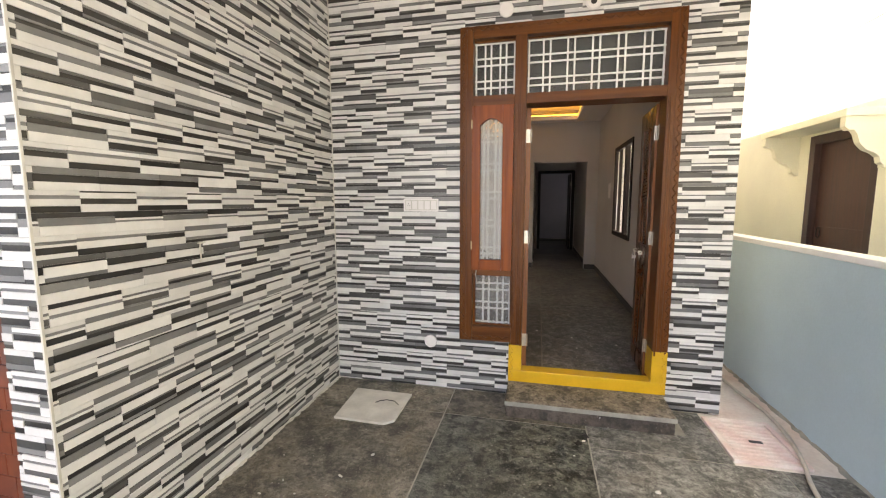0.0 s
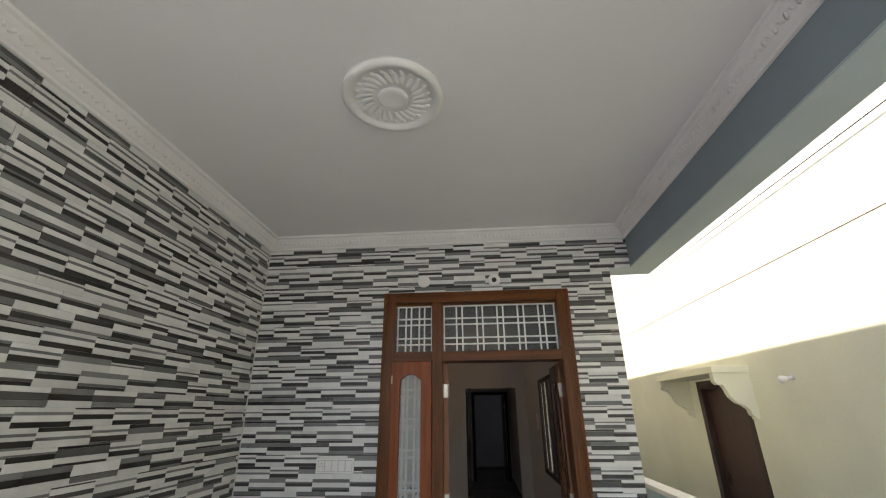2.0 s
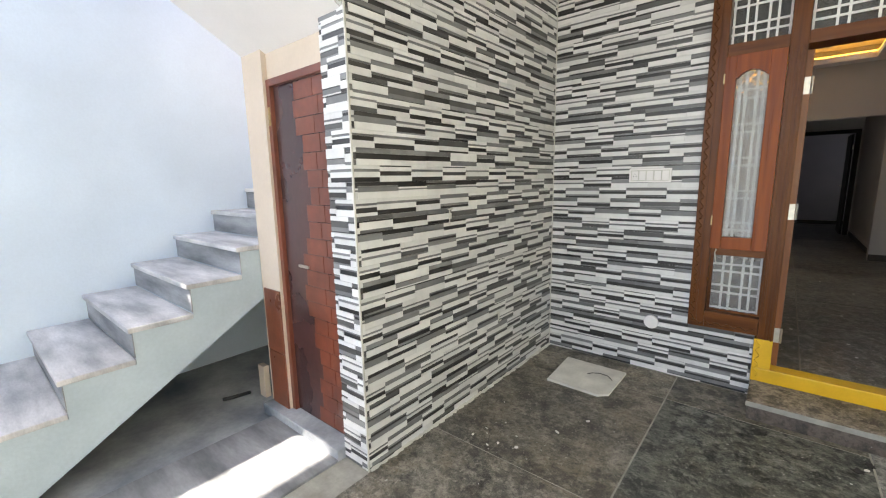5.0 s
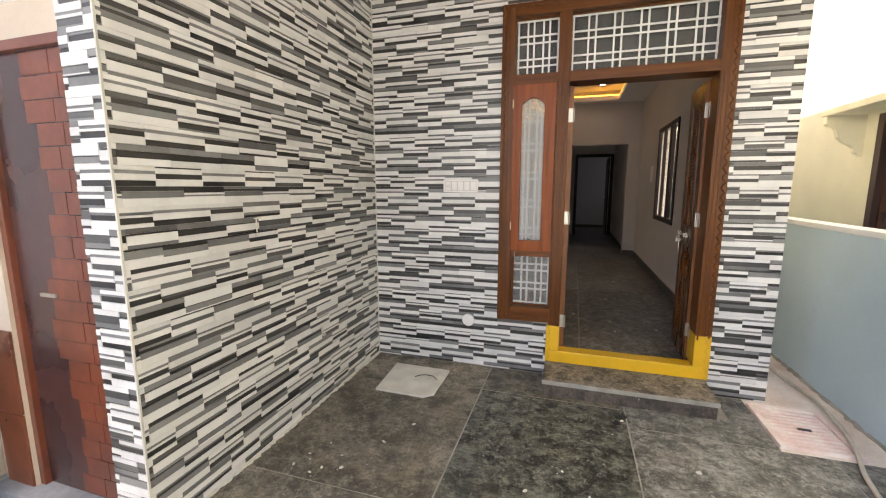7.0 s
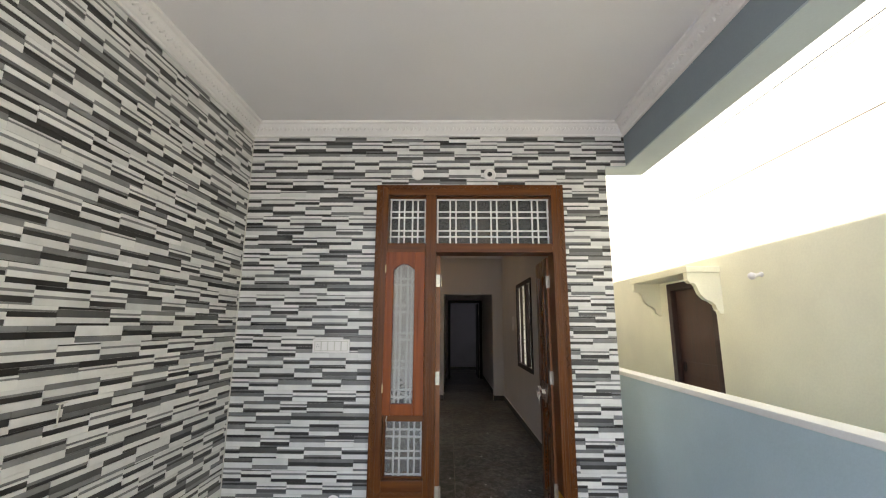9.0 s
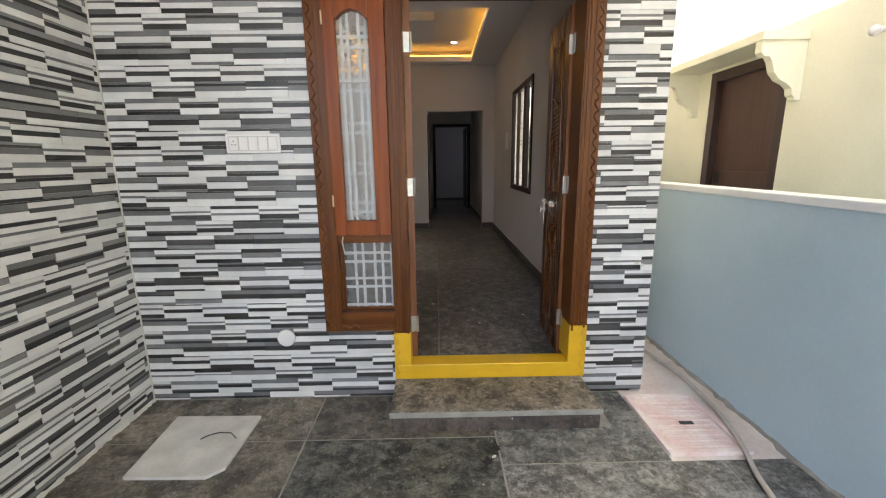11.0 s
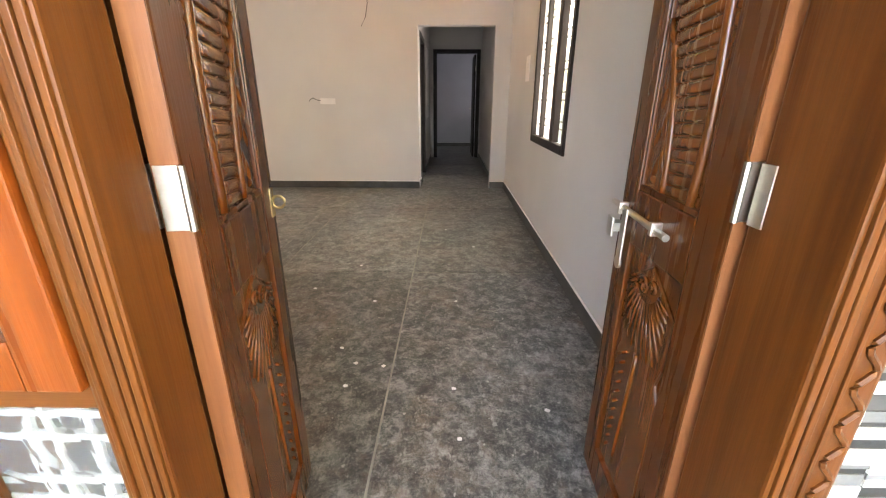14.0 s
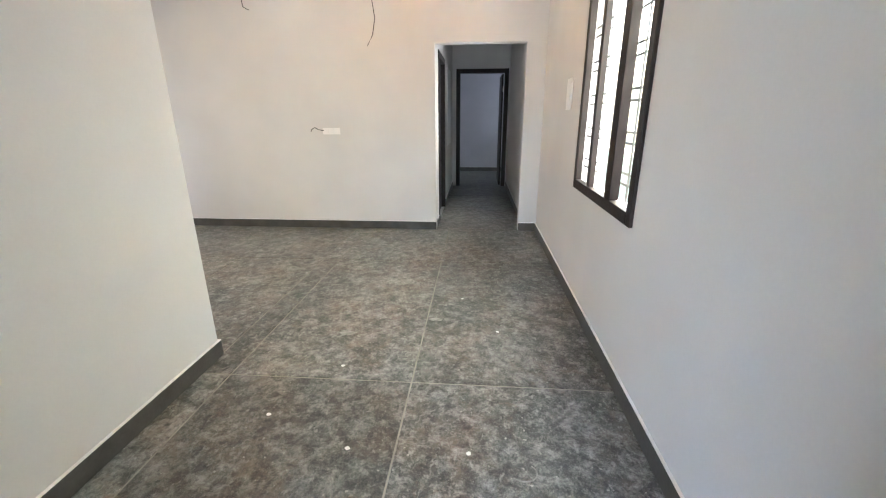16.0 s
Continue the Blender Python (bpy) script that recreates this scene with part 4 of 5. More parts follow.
        for i in range(len(shield)):
            j = (i + 1) % len(shield)
            bm.faces.new((lo[i], lo[j], hi[j], hi[i]))
        bmesh.ops.recalc_face_normals(bm, faces=bm.faces)
        part("shield_panel", bm, "carving", leaf)
        part("shield_groove", tube([(cx + s * 0.010, hinge_y + u, z) for u, z in shield + shield[:1]], 0.0035, 6), "leaf_wood", leaf)
        bm = bmesh.new()
        bmesh.ops.create_uvsphere(bm, u_segments=24, v_segments=12, radius=1, matrix=Matrix.Translation((cx + s * 0.010, hinge_y + 0.245, 0.868)) @ Matrix.Diagonal((0.0085, 0.112, 0.115, 1)))
        part("shell", bm, "carving", leaf, smooth=True)
        for k in range(17):
            a = math.radians(-90 + (k - 8) * 8.0)
            c0 = Vector((0, hinge_y + 0.255, 0.985))
            d = Vector((0, math.cos(a), math.sin(a)))
            reach = min(0.225, 0.112 / max(0.05, abs(d.y)))
            p0, p1 = c0 + d * 0.075, c0 + d * max(0.10, reach)
            p0.x, p1.x = cx + s * 0.0165, cx + s * 0.013
            part("shell_rib", tube([p0, (p0 + p1) / 2 + Vector((s * 0.0025, 0, 0)), p1], 0.0040, 6), "carving", leaf, smooth=True)
        for u, z, r in ((0.268, 0.945, 0.026), (0.222, 0.958, 0.018), (0.305, 0.920, 0.016)):
            part("shell_scroll", tube([(cx + s * 0.0165, hinge_y + u + r * (1 - q / 20) * math.cos(q * 0.5), z + r * (1 - q / 20) * math.sin(q * 0.5)) for q in range(15)], 0.0055, 6), "carving", leaf, smooth=True)
        part("shell_stem", tube([(cx + s * 0.014, hinge_y + 0.245 + 0.004 * q, 0.755 - 0.05 * q) for q in range(9)], 0.006, 6), "carving", leaf, smooth=True)
        for k in range(11):
            z = 0.78 - 0.034 * k
            part("carved_slash", tube([(cx + s * 0.0135, hinge_y + 0.300 + 0.002 * k, z - 0.05), (cx + s * 0.0135, hinge_y + 0.352, z - 0.090)], 0.0045, 6), "carving", leaf, smooth=True)
    for z in (0.42, 1.24, 2.0):
        part("hinge_plate", boxes((X0 + 0.004, X1 - 0.004, hinge_y - 0.004, hinge_y - 0.001, z - 0.05, z + 0.05), bevel=0.001), "steel", leaf, "worn steel butt hinge")
        xk = X0 - 0.003 if not flip else X1 + 0.003
        part("hinge_knuckle", tube([(xk, hinge_y - 0.006, z - 0.05), (xk, hinge_y - 0.006, z + 0.05)], 0.006, 8), "steel", leaf)
    return leaf


right_leaf = door_leaf(2.479, False, "brown carved door leaf standing open")
left_leaf = door_leaf(1.512, True, "brown carved door leaf standing open")
# aldrop bolt and latch of the right-hand leaf's inner face
bx = 2.466
part("bolt_rod", tube([(bx, 0.345, 1.10), (bx, 0.50, 1.104), (bx, 0.665, 1.108)], 0.0085, 10), "steel", right_leaf, "polished steel sliding bolt")
for y in (0.40, 0.60):
    part("bolt_staple", boxes((bx - 0.012, 2.484, y - 0.007, y + 0.007, 1.088, 1.12), bevel=0.002), "steel", right_leaf)
part("bolt_hasp", boxes((bx - 0.014, bx - 0.008, 0.535, 0.565, 0.965, 1.115), bevel=0.0025), "steel", right_leaf)
part("hasp_eye", lathe([(0.019, 0), (0.019, 0.006)], Matrix.Translation((bx - 0.014, 0.55, 0.965)) @ pose(0, 0, 0, 0, 90, 0), 14), "steel", right_leaf)
part("lock_staple", boxes((bx - 0.02, 2.484, 0.60, 0.64, 1.035, 1.06), (bx - 0.022, bx - 0.016, 0.60, 0.64, 1.02, 1.075), bevel=0.002), "steel", right_leaf)
part("ring_staple", tube([(1.556 + 0.016 + 0.016 * math.cos(a), 0.615, 1.128 + 0.016 * math.sin(a)) for a in [k * math.pi / 6 for k in range(13)]], 0.004, 6), "brass", left_leaf)
part("staple_plate", boxes((1.5535, 1.558, 0.60, 0.63, 1.09, 1.165), bevel=0.001), "brass", left_leaf)
for z in (1.24, 2.0, 0.42):
    part("jamb_hinge", boxes((1.5303, 1.5333, 0.100, 0.132, z - 0.05, z + 0.05), bevel=0.001), "steel", ds, "worn steel butt hinge")
    part("jamb_hinge", boxes((2.4705, 2.4735, 0.118, 0.150, z - 0.05, z + 0.05), bevel=0.001), "steel", ds, "worn steel butt hinge")


# the leaves stand a little past square
for leaf, hx, nx, ny, turn in ((left_leaf, 1.554, 1.586, 0.097, 9.0), (right_leaf, 2.482, 2.464, 0.168, -1.5)):
    leaf.matrix_basis = Matrix.Translation((nx, ny, 0)) @ Matrix.Rotation(radians(turn), 4, "Z") @ Matrix.Translation((-hx, -0.168, 0))


# ---- trims of the cladding ----
trim = thing("corner_trim", (0.0, -2.1, 0), "pale cement corner joints of the striped cladding", "trim", kind="structure")
part("outer_corner_bead", boxes((-0.002, 0.006, -2.114, -2.1045, 0.0, 2.24), bevel=0.001), "pit", trim)
part("inner_corner_joint", boxes((0.002, 0.008, -0.008, -0.002, 0.0, 3.2)), "pit", trim)
bm = bmesh.new()
rows_ = []
for k in range(106):
    y = -2.10 + 0.02 * k
    w, h = frng.uniform(0.004, 0.022), frng.uniform(0.004, 0.014)
    rows_.append([bm.verts.new(p) for p in ((0.001, y, 0.0), (0.004 + w, y, 0.0), (0.003 + w * 0.45, y, h * 0.5), (0.001, y, h))])
for a, b in zip(rows_, rows_[1:]):
    for i in range(3):
        bm.faces.new((a[i], a[i + 1], b[i + 1], b[i]))
bmesh.ops.recalc_face_normals(bm, faces=bm.faces)
part("mortar_fillet", bm, "pit", trim, "rough pale mortar line at the foot of the cladding")

# ---- small things of the porch ----
def disc(x, z, label, hole):
    ob = thing("round_cover", (x, 0.0, z), label, "wall cover", "round wall covers")
    part("cover", lathe([(0.052, 0.0), (0.052, 0.006), (0.046, 0.010), (0.0, 0.011)] if not hole else [(0.052, 0.0), (0.052, 0.008), (0.044, 0.014), (0.02, 0.014), (0.02, 0.004)], Matrix.Translation((x, -0.002, z)) @ pose(0, 0, 0, 90, 0, 0), 24), "plate", ob)
    if hole:
        part("socket", lathe([(0.02, 0), (0.02, 0.016), (0.012, 0.016), (0.012, 0.006)], Matrix.Translation((x, -0.004, z)) @ pose(0, 0, 0, 90, 0, 0), 16), "dark_hole", ob)


disc(1.398, 2.872, "flat white round cover on the striped wall", False)
disc(1.988, 2.866, "white round bulb holder with a dark socket", True)
disc(0.826, 0.385, "flat white round cover low on the striped wall", False)

sw = thing("switch_plate", (0.755, 0, 1.485), "white switchboard plate with socket and switches", "switch")
part("plate", boxes((0.612, 0.896, -0.016, -0.002, 1.435, 1.535), bevel=0.004), "plate", sw)
part("module_seat", boxes((0.626, 0.884, -0.0168, -0.0155, 1.447, 1.523)), "pit", sw)
for k in range(5):
    x = 0.632 + 0.051 * k
    b = part("switch" if k else "socket_face", boxes((x, x + 0.044, -0.019, -0.015, 1.452, 1.518), bevel=0.002), "plate", sw)
    if k == 0:
        for dx, dz in ((0.014, 0.028), (0.030, 0.028), (0.022, 0.046)):
            part("pin_hole", lathe([(0.003, 0), (0.003, 0.001)], Matrix.Translation((x + dx, -0.0195, 1.452 + dz)) @ pose(0, 0, 0, 90, 0, 0), 8), "dark_hole", b)

pit = thing("pit_cover", (0.5, -0.42, 0), "off-white cement inspection cover with a wire handle", "cover")
bm = bmesh.new()
ring = [(0.292, -0.648), (0.66, -0.655), (0.722, -0.60), (0.724, -0.205), (0.262, -0.197)]
vs = [bm.verts.new((x, y, 0.0)) for x, y in ring]
f = bm.faces.new(vs)
ex = bmesh.ops.extrude_face_region(bm, geom=[f])
bmesh.ops.translate(bm, verts=[v for v in ex["geom"] if isinstance(v, bmesh.types.BMVert)], vec=(0, 0, 0.016))
bmesh.ops.recalc_face_normals(bm, faces=bm.faces)
part("slab", bm, "pit", pit)
part("wire_handle", tube([(0.50, -0.40, 0.018), (0.53, -0.39, 0.03), (0.58, -0.375, 0.036), (0.64, -0.37, 0.03), (0.68, -0.40, 0.02)], 0.003, 6), "wire", pit)

dr = thing("drain_cover", (3.0, -0.33, 0), "pinkish ribbed drain cover set in a cement rim", "cover")
part("rim", boxes((2.80, 3.20, -0.575, -0.545, -0.002, 0.02), (2.80, 3.20, -0.105, -0.075, -0.002, 0.02), (2.80, 2.83, -0.545, -0.105, -0.002, 0.02), (3.17, 3.20, -0.545, -0.105, -0.002, 0.02), bevel=0.004), "pink_pit", dr)
part("cover_plate", boxes((2.835, 3.165, -0.54, -0.11, -0.002, 0.010)), "pink_pit", dr)
for k in range(10):
    y = -0.525 + 0.041 * k
    part("cover_rib", tube([(2.845 + 0.031 * i, y + 0.004 * (i % 2), 0.012) for i in range(11)], 0.005, 5), "pink_pit", dr)
part("lift_hole", boxes((2.98, 3.05, -0.36, -0.33, 0.0105, 0.0175), bevel=0.002), "dark_hole", dr)

bmh = [(3.18, 6.0, 0.012), (3.20, 3.0, 0.012), (3.19, 1.2, 0.012), (3.222, 0.49, 0.012), (3.265, 0.2, 0.012), (3.262, 0.0, 0.02), (3.226, -0.284, 0.03), (3.16, -0.55, 0.03), (3.098, -0.749, 0.012), (3.03, -1.1, 0.012), (3.0, -1.4, 0.012), (2.99, -2.2, 0.012), (3.05, -3.4, 0.012)]
fine_pts = []
for i in range(len(bmh) - 1):
    p0, p1, p2, p3 = (Vector(bmh[max(0, min(len(bmh) - 1, j))]) for j in (i - 1, i, i + 1, i + 2))
    for q in range(6):
        s = q / 6
        fine_pts.append(0.5 * ((2 * p1) + (p2 - p0) * s + (2 * p0 - 5 * p1 + 4 * p2 - p3) * s * s + (3 * p1 - p0 - 3 * p2 + p3) * s ** 3))
tagged(part("hose", tube(fine_pts, 0.012, 10), "hose", smooth=True), "pale plastic water hose lying along the passage", "hose")

# ceiling rose
rose = thing("ceiling_rose", (1.455, -1.725, ZP), "round white plaster ceiling rose with leaf relief", "ceiling rose")
rm = Matrix.Translation((1.455, -1.725, ZP)) @ pose(0, 0, 0, 180, 0, 0)
part("ring", lathe([(0.250, 0.0), (0.250, 0.012), (0.234, 0.026), (0.214, 0.024), (0.200, 0.010), (0.193, 0.006), (0.0, 0.006)], rm, 48), "plaster", rose, smooth=True)
part("boss", lathe([(0.075, 0.004), (0.075, 0.018), (0.065, 0.024), (0.045, 0.022), (0.02, 0.018), (0.0, 0.018)], rm, 24), "plaster", rose, smooth=True)
for k in range(24):
    a = 2 * math.pi * k / 24
    for r0, ln, wd, h in ((0.135, 0.042, 0.015, 0.008), (0.172, 0.018, 0.011, 0.006)):
        bm = bmesh.new()
        aa = a + (0.13 if r0 > 0.15 else 0)
        m = rm @ pose(0, 0, 0, 0, 0, math.degrees(aa)) @ Matrix.Translation((r0, 0, 0.008)) @ pose(0, 0, 0, 0, 0, 18) @ Matrix.Diagonal((ln, wd, h, 1))
        bmesh.ops.create_icosphere(bm, subdivisions=2, radius=1, matrix=m)
        part("leaf", bm, "plaster", rose, smooth=True)

# smears and chips on the cladding
def smear(pts, label):
    bm = bmesh.new()
    for p, sx, sy, sz in pts:
        bmesh.ops.create_icosphere(bm, subdivisions=2, radius=1, matrix=Matrix.Translation(p) @ Matrix.Diagonal((sx, sy, sz, 1)))
    tagged(part("cement_smear", bm, "pit"), label, "smear", "cement smears")


smear([((0.003, -1.41, 1.27), 0.003, 0.006, 0.045), ((0.003, -1.40, 1.31), 0.003, 0.03, 0.005), ((0.003, -1.415, 1.22), 0.003, 0.012, 0.006)], "thin pale cement smear on the striped tiles")
smear([((0.003, -0.86, 0.50), 0.003, 0.010, 0.04), ((0.003, -0.84, 0.46), 0.003, 0.025, 0.008), ((0.003, -0.88, 0.53), 0.003, 0.014, 0.01)], "thin pale cement smear low on the striped tiles")
smear([((2.85, -0.004, 0.80), 0.02, 0.003, 0.006), ((2.88, -0.004, 0.79), 0.012, 0.003, 0.010)], "pale chipped spot on the striped tiles")

# mason's debris on the porch floor
rng = random.Random(11)
for k, (x, y) in enumerate(((0.27, -1.42), (0.40, -1.50), (0.33, -1.30), (0.72, -0.98), (0.2, -1.1), (1.9, -0.72), (1.97, -0.55), (0.30, -1.46), (0.45, -1.38), (0.36, -1.55), (0.24, -1.52), (0.50, -1.47), (0.62, -1.2), (1.45, -1.35), (1.62, -1.15), (1.75, -1.3), (2.3, -0.95))):
    bm = bmesh.new()
    s = rng.uniform(0.004, 0.011)
    bmesh.ops.create_icosphere(bm, subdivisions=1, radius=1, matrix=Matrix.Translation((x, y, s * 0.3)) @ pose(0, 0, 0, rng.uniform(0, 40), 0, rng.uniform(0, 180)) @ Matrix.Diagonal((s * 1.6, s, s * 0.6, 1)))
    tagged(part("mortar_crumb", bm, "pit"), "small pale mortar crumb on the porch floor", "debris", "mortar crumbs")

for x, y, n_ in ((1.99, -0.49, 14), (1.94, -0.58, 10)):
    bm = bmesh.new()
    pts = [(x + 0.030 * rng.uniform(0.25, 1.0) * math.cos(q * 2 * math.pi / n_), y + 0.045 * rng.uniform(0.25, 1.0) * math.sin(q * 2 * math.pi / n_)) for q in range(n_)]
    top = [bm.verts.new((px, py, 0.0022)) for px, py in pts]
    low = [bm.verts.new((px * 1.0 + (px - x) * 0.15, py + (py - y) * 0.15, 0.0)) for px, py in pts]
    bm.faces.new(top)
    for i in range(n_):
        j = (i + 1) % n_
        bm.faces.new((low[i], low[j], top[j], top[i]))
    bmesh.ops.recalc_face_normals(bm, faces=bm.faces)
    tagged(part("bitumen_stain", bm, "dark_hole"), "black dried stain on the porch slabs", "stain", "black stains")

# ---- the hall ----
win = thing("window_1", (2.78, 3.0, 1.01), "dark brown three-light window with white grille", "window", kind="structure")
WY0, WY1, WZ0, WZ1 = 2.416, 3.613, 1.01, 2.30
wf = part("window_frame", boxes((2.762, 2.805, WY0, WY0 + 0.06, WZ0, WZ1), (2.762, 2.805, WY1 - 0.06, WY1, WZ0, WZ1), (2.762, 2.805, WY0 + 0.06, WY1 - 0.06, WZ0, WZ0 + 0.065), (2.762, 2.805, WY0 + 0.06, WY1 - 0.06, WZ1 - 0.06, WZ1),
                                (2.764, 2.815, 2.755, 2.855, WZ0 + 0.065, WZ1 - 0.06), (2.766, 2.802, 3.205, 3.255, WZ0 + 0.065, WZ1 - 0.06), bevel=0.004), "window_wood", win)
for y0, y1 in ((WY0 + 0.06, 2.755), (3.255, WY1 - 0.06)):
    n = 1
    for k in range(n):
        y = y0 + (y1 - y0) * (k + 1) / (n + 1)
        for d in (-0.03, 0.03):
            part("grille_bar", boxes((2.812, 2.818, y + d - 0.006, y + d + 0.006, WZ0 + 0.03, WZ1 - 0.03)), "window_bar", win)
    for h in [WZ0 + 0.16 + 0.21 * k + d for k in range(6) for d in (0, 0.055) if WZ0 + 0.16 + 0.21 * k + d < WZ1 - 0.08]:
        part("grille_bar", boxes((2.818, 2.824, y0 - 0.03, y1 + 0.03, h - 0.006, h + 0.006)), "window_bar", win)
part("window_sill", boxes((2.84, 2.94, WY0 + 0.001, WY1 - 0.001, WZ0 - 0.02, WZ0 + 0.012)), "white_paint", win)

sb = thing("switchboard", (2.775, 4.05, 1.68), "white switch plate on the hall wall", "switch")
part("plate", boxes((2.770, 2.779, 3.98, 4.16, 1.56, 1.80), bevel=0.003), "plate", sb)
for k in range(3):
    part("switch", boxes((2.766, 2.771, 3.995 + 0.053 * k, 4.04 + 0.053 * k, 1.60, 1.76), bevel=0.002), "plate", sb)
so = thing("wall_socket", (0.25, 5.456, 1.36), "unfinished white socket box with loose wires", "socket")
part("plate", boxes((0.20, 0.41, 5.446, 5.4555, 1.315, 1.39), bevel=0.003), "plate", so)
for k in range(3):
    part("module", boxes((0.22 + 0.062 * k, 0.27 + 0.062 * k, 5.442, 5.447, 1.33, 1.376), bevel=0.002), "plate", so)
part("loose_wire", tube([(0.21, 5.445, 1.36), (0.16, 5.42, 1.37), (0.11, 5.43, 1.395), (0.07, 5.42, 1.37), (0.06, 5.43, 1.35)], 0.005, 6), "wire", so)

wires = (((0.93, 5.0, 3.26), (0.96, 5.0, 2.75), (1.0, 5.0, 2.45), (0.97, 5.0, 2.30), (0.91, 5.0, 2.20)), ((-0.42, 5.1, 3.26), (-0.42, 5.1, 2.75), (-0.40, 5.1, 2.60), (-0.34, 5.1, 2.57)))
for w in wires:
    tagged(part("hanging_wire", tube(w, 0.0045, 6), "wire"), "loose electric wire hanging from the ceiling", "wire", "hanging wires")

# warm strip light along the tray's lip and the downlights
led = thing("cove_light", (1.0, 4.0, ZC + 0.1), "warm yellow strip light along the ceiling tray", "light")
part("led_strip", boxes((TX0, TX1, TY1 + 0.004, TY1 + 0.02, ZC + 0.085, ZC + 0.10)), "cove_led", led)
part("led_strip", boxes((TX1 + 0.004, TX1 + 0.02, TY0, TY1, ZC + 0.085, ZC + 0.10)), "cove_led", led)
part("led_strip", boxes((TX0, TX1, TY0 - 0.02, TY0 - 0.004, ZC + 0.085, ZC + 0.10)), "cove_led", led)
for x, y in ((2.02, 4.85), (0.05, 4.85), (2.02, 3.1), (0.05, 3.1)):
    dl = thing("downlight", (x, y, 3.25), "round white recessed ceiling downlight, lit", "lamp", "ceiling downlights")
    part("rim", lathe([(0.055, 0.0), (0.055, 0.006), (0.042, 0.008), (0.040, 0.003)], Matrix.Translation((x, y, 3.259)) @ pose(0, 0, 0, 180, 0, 0), 24), "plate", dl)
    part("lens", lathe([(0.040, 0.0), (0.040, 0.004)], Matrix.Translation((x, y, 3.257)) @ pose(0, 0, 0, 180, 0, 0), 24), "lamp_white", dl)

# corridor doors
d2 = thing("door_2", (1.5, 6.36, ZF), "black-brown corridor door, closed in its frame", "door", kind="structure")
part("door_frame", boxes((1.42, 1.562, 5.86, 5.93, ZF, 2.28), (1.42, 1.562, 6.79, 6.86, ZF, 2.28), (1.42, 1.562, 5.93, 6.79, 2.21, 2.28), bevel=0.004), "dark_frame", d2)
part("door_leaf", boxes((1.47, 1.505, 5.93, 6.79, ZF, 2.21)), "dark_frame", d2)
d3 = thing("door_3", (2.12, 8.9, ZF), "black-brown door frame with the door standing open", "door", kind="structure")
part("door_frame", boxes((1.625, 1.70, 8.845, 8.99, ZF, 2.355), (2.535, 2.611, 8.845, 8.99, ZF, 2.355), (1.70, 2.535, 8.845, 8.99, 2.28, 2.355), bevel=0.004), "dark_frame", d3)
l3 = part("door_leaf", boxes((2.49, 2.525, 8.99, 9.83, ZF, 2.27), bevel=0.003), "dark_frame", d3)
part("lever_handle", boxes((2.43, 2.49, 9.74, 9.76, 1.17, 1.19), (2.43, 2.445, 9.62, 9.76, 1.17, 1.19), bevel=0.003), "steel", l3)
part("hinge", boxes((2.515, 2.537, 8.983, 8.993, 1.95, 2.05), bevel=0.001), "steel", d3)
w2 = thing("window_2", (2.66, 5.97, 1.1), "dark brown corridor window frame", "window", kind="structure")
part("window_frame", boxes((2.628, 2.70, 5.80, 5.84, 1.1, 2.2), (2.628, 2.70, 6.11, 6.15, 1.1, 2.2), (2.628, 2.70, 5.84, 6.11, 1.1, 1.15), (2.628, 2.70, 5.84, 6.11, 2.15, 2.2), bevel=0.003), "window_wood", w2)
nt = thing("corridor_niche_frame", (1.56, 7.6, 1.2), "pale framed panel on the corridor wall", "panel")
part("panel", boxes((1.551, 1.558, 7.45, 8.2, 1.05, 2.25), bevel=0.002), "plate", nt)

# paint spots on the hall floor
for k, (x, y) in enumerate(((1.53, 1.19), (1.67, 1.17), (1.43, 1.32), (1.52, 1.02), (2.01, 1.01), (2.03, 0.72), (2.40, 0.88), (1.51, 1.85), (2.03, 1.86), (1.07, 2.03), (1.30, 2.45), (2.2, 2.9), (1.95, 3.4))):
    pts = [(x + 0.011 * (0.7 + 0.5 * rng.random()) * math.cos(a), y + 0.010 * (0.7 + 0.5 * rng.random()) * math.sin(a)) for a in [q * math.pi / 5 for q in range(10)]]
    bm = bmesh.new()
    f = bm.faces.new([bm.verts.new((px, py, ZF + 0.0012)) for px, py in pts])
    ex = bmesh.ops.extrude_face_region(bm, geom=[f])
    bmesh.ops.translate(bm, verts=[v for v in ex["geom"] if isinstance(v, bmesh.types.BMVert)], vec=(0, 0, 0.003))
    bmesh.ops.recalc_face_normals(bm, faces=bm.faces)
    tagged(part("paint_drop", bm, "white_paint"), "dried white paint drop on the stone floor", "paint drop", "paint drops")

# larger pale smears and a curved scuff left by buckets
for x, y, rx, ry in ((0.915, 2.93, 0.062, 0.036), (1.214, 2.82, 0.058, 0.030), (1.05, 3.25, 0.05, 0.022), (1.78, 3.05, 0.05, 0.025)):
    bm = bmesh.new()
    ring = [bm.verts.new((x + rx * rng.uniform(0.75, 1.1) * math.cos(q * math.pi / 8), y + ry * rng.uniform(0.75, 1.1) * math.sin(q * math.pi / 8), ZF + 0.0012)) for q in range(16)]
    ex = bmesh.ops.extrude_face_region(bm, geom=[bm.faces.new(ring)])
    bmesh.ops.translate(bm, verts=[v for v in ex["geom"] if isinstance(v, bmesh.types.BMVert)], vec=(0, 0, 0.0012))
    bmesh.ops.recalc_face_normals(bm, faces=bm.faces)
    tagged(part("putty_smear", bm, "hall_smear"), "thin pale putty smear on the stone floor", "smear", "floor smears")
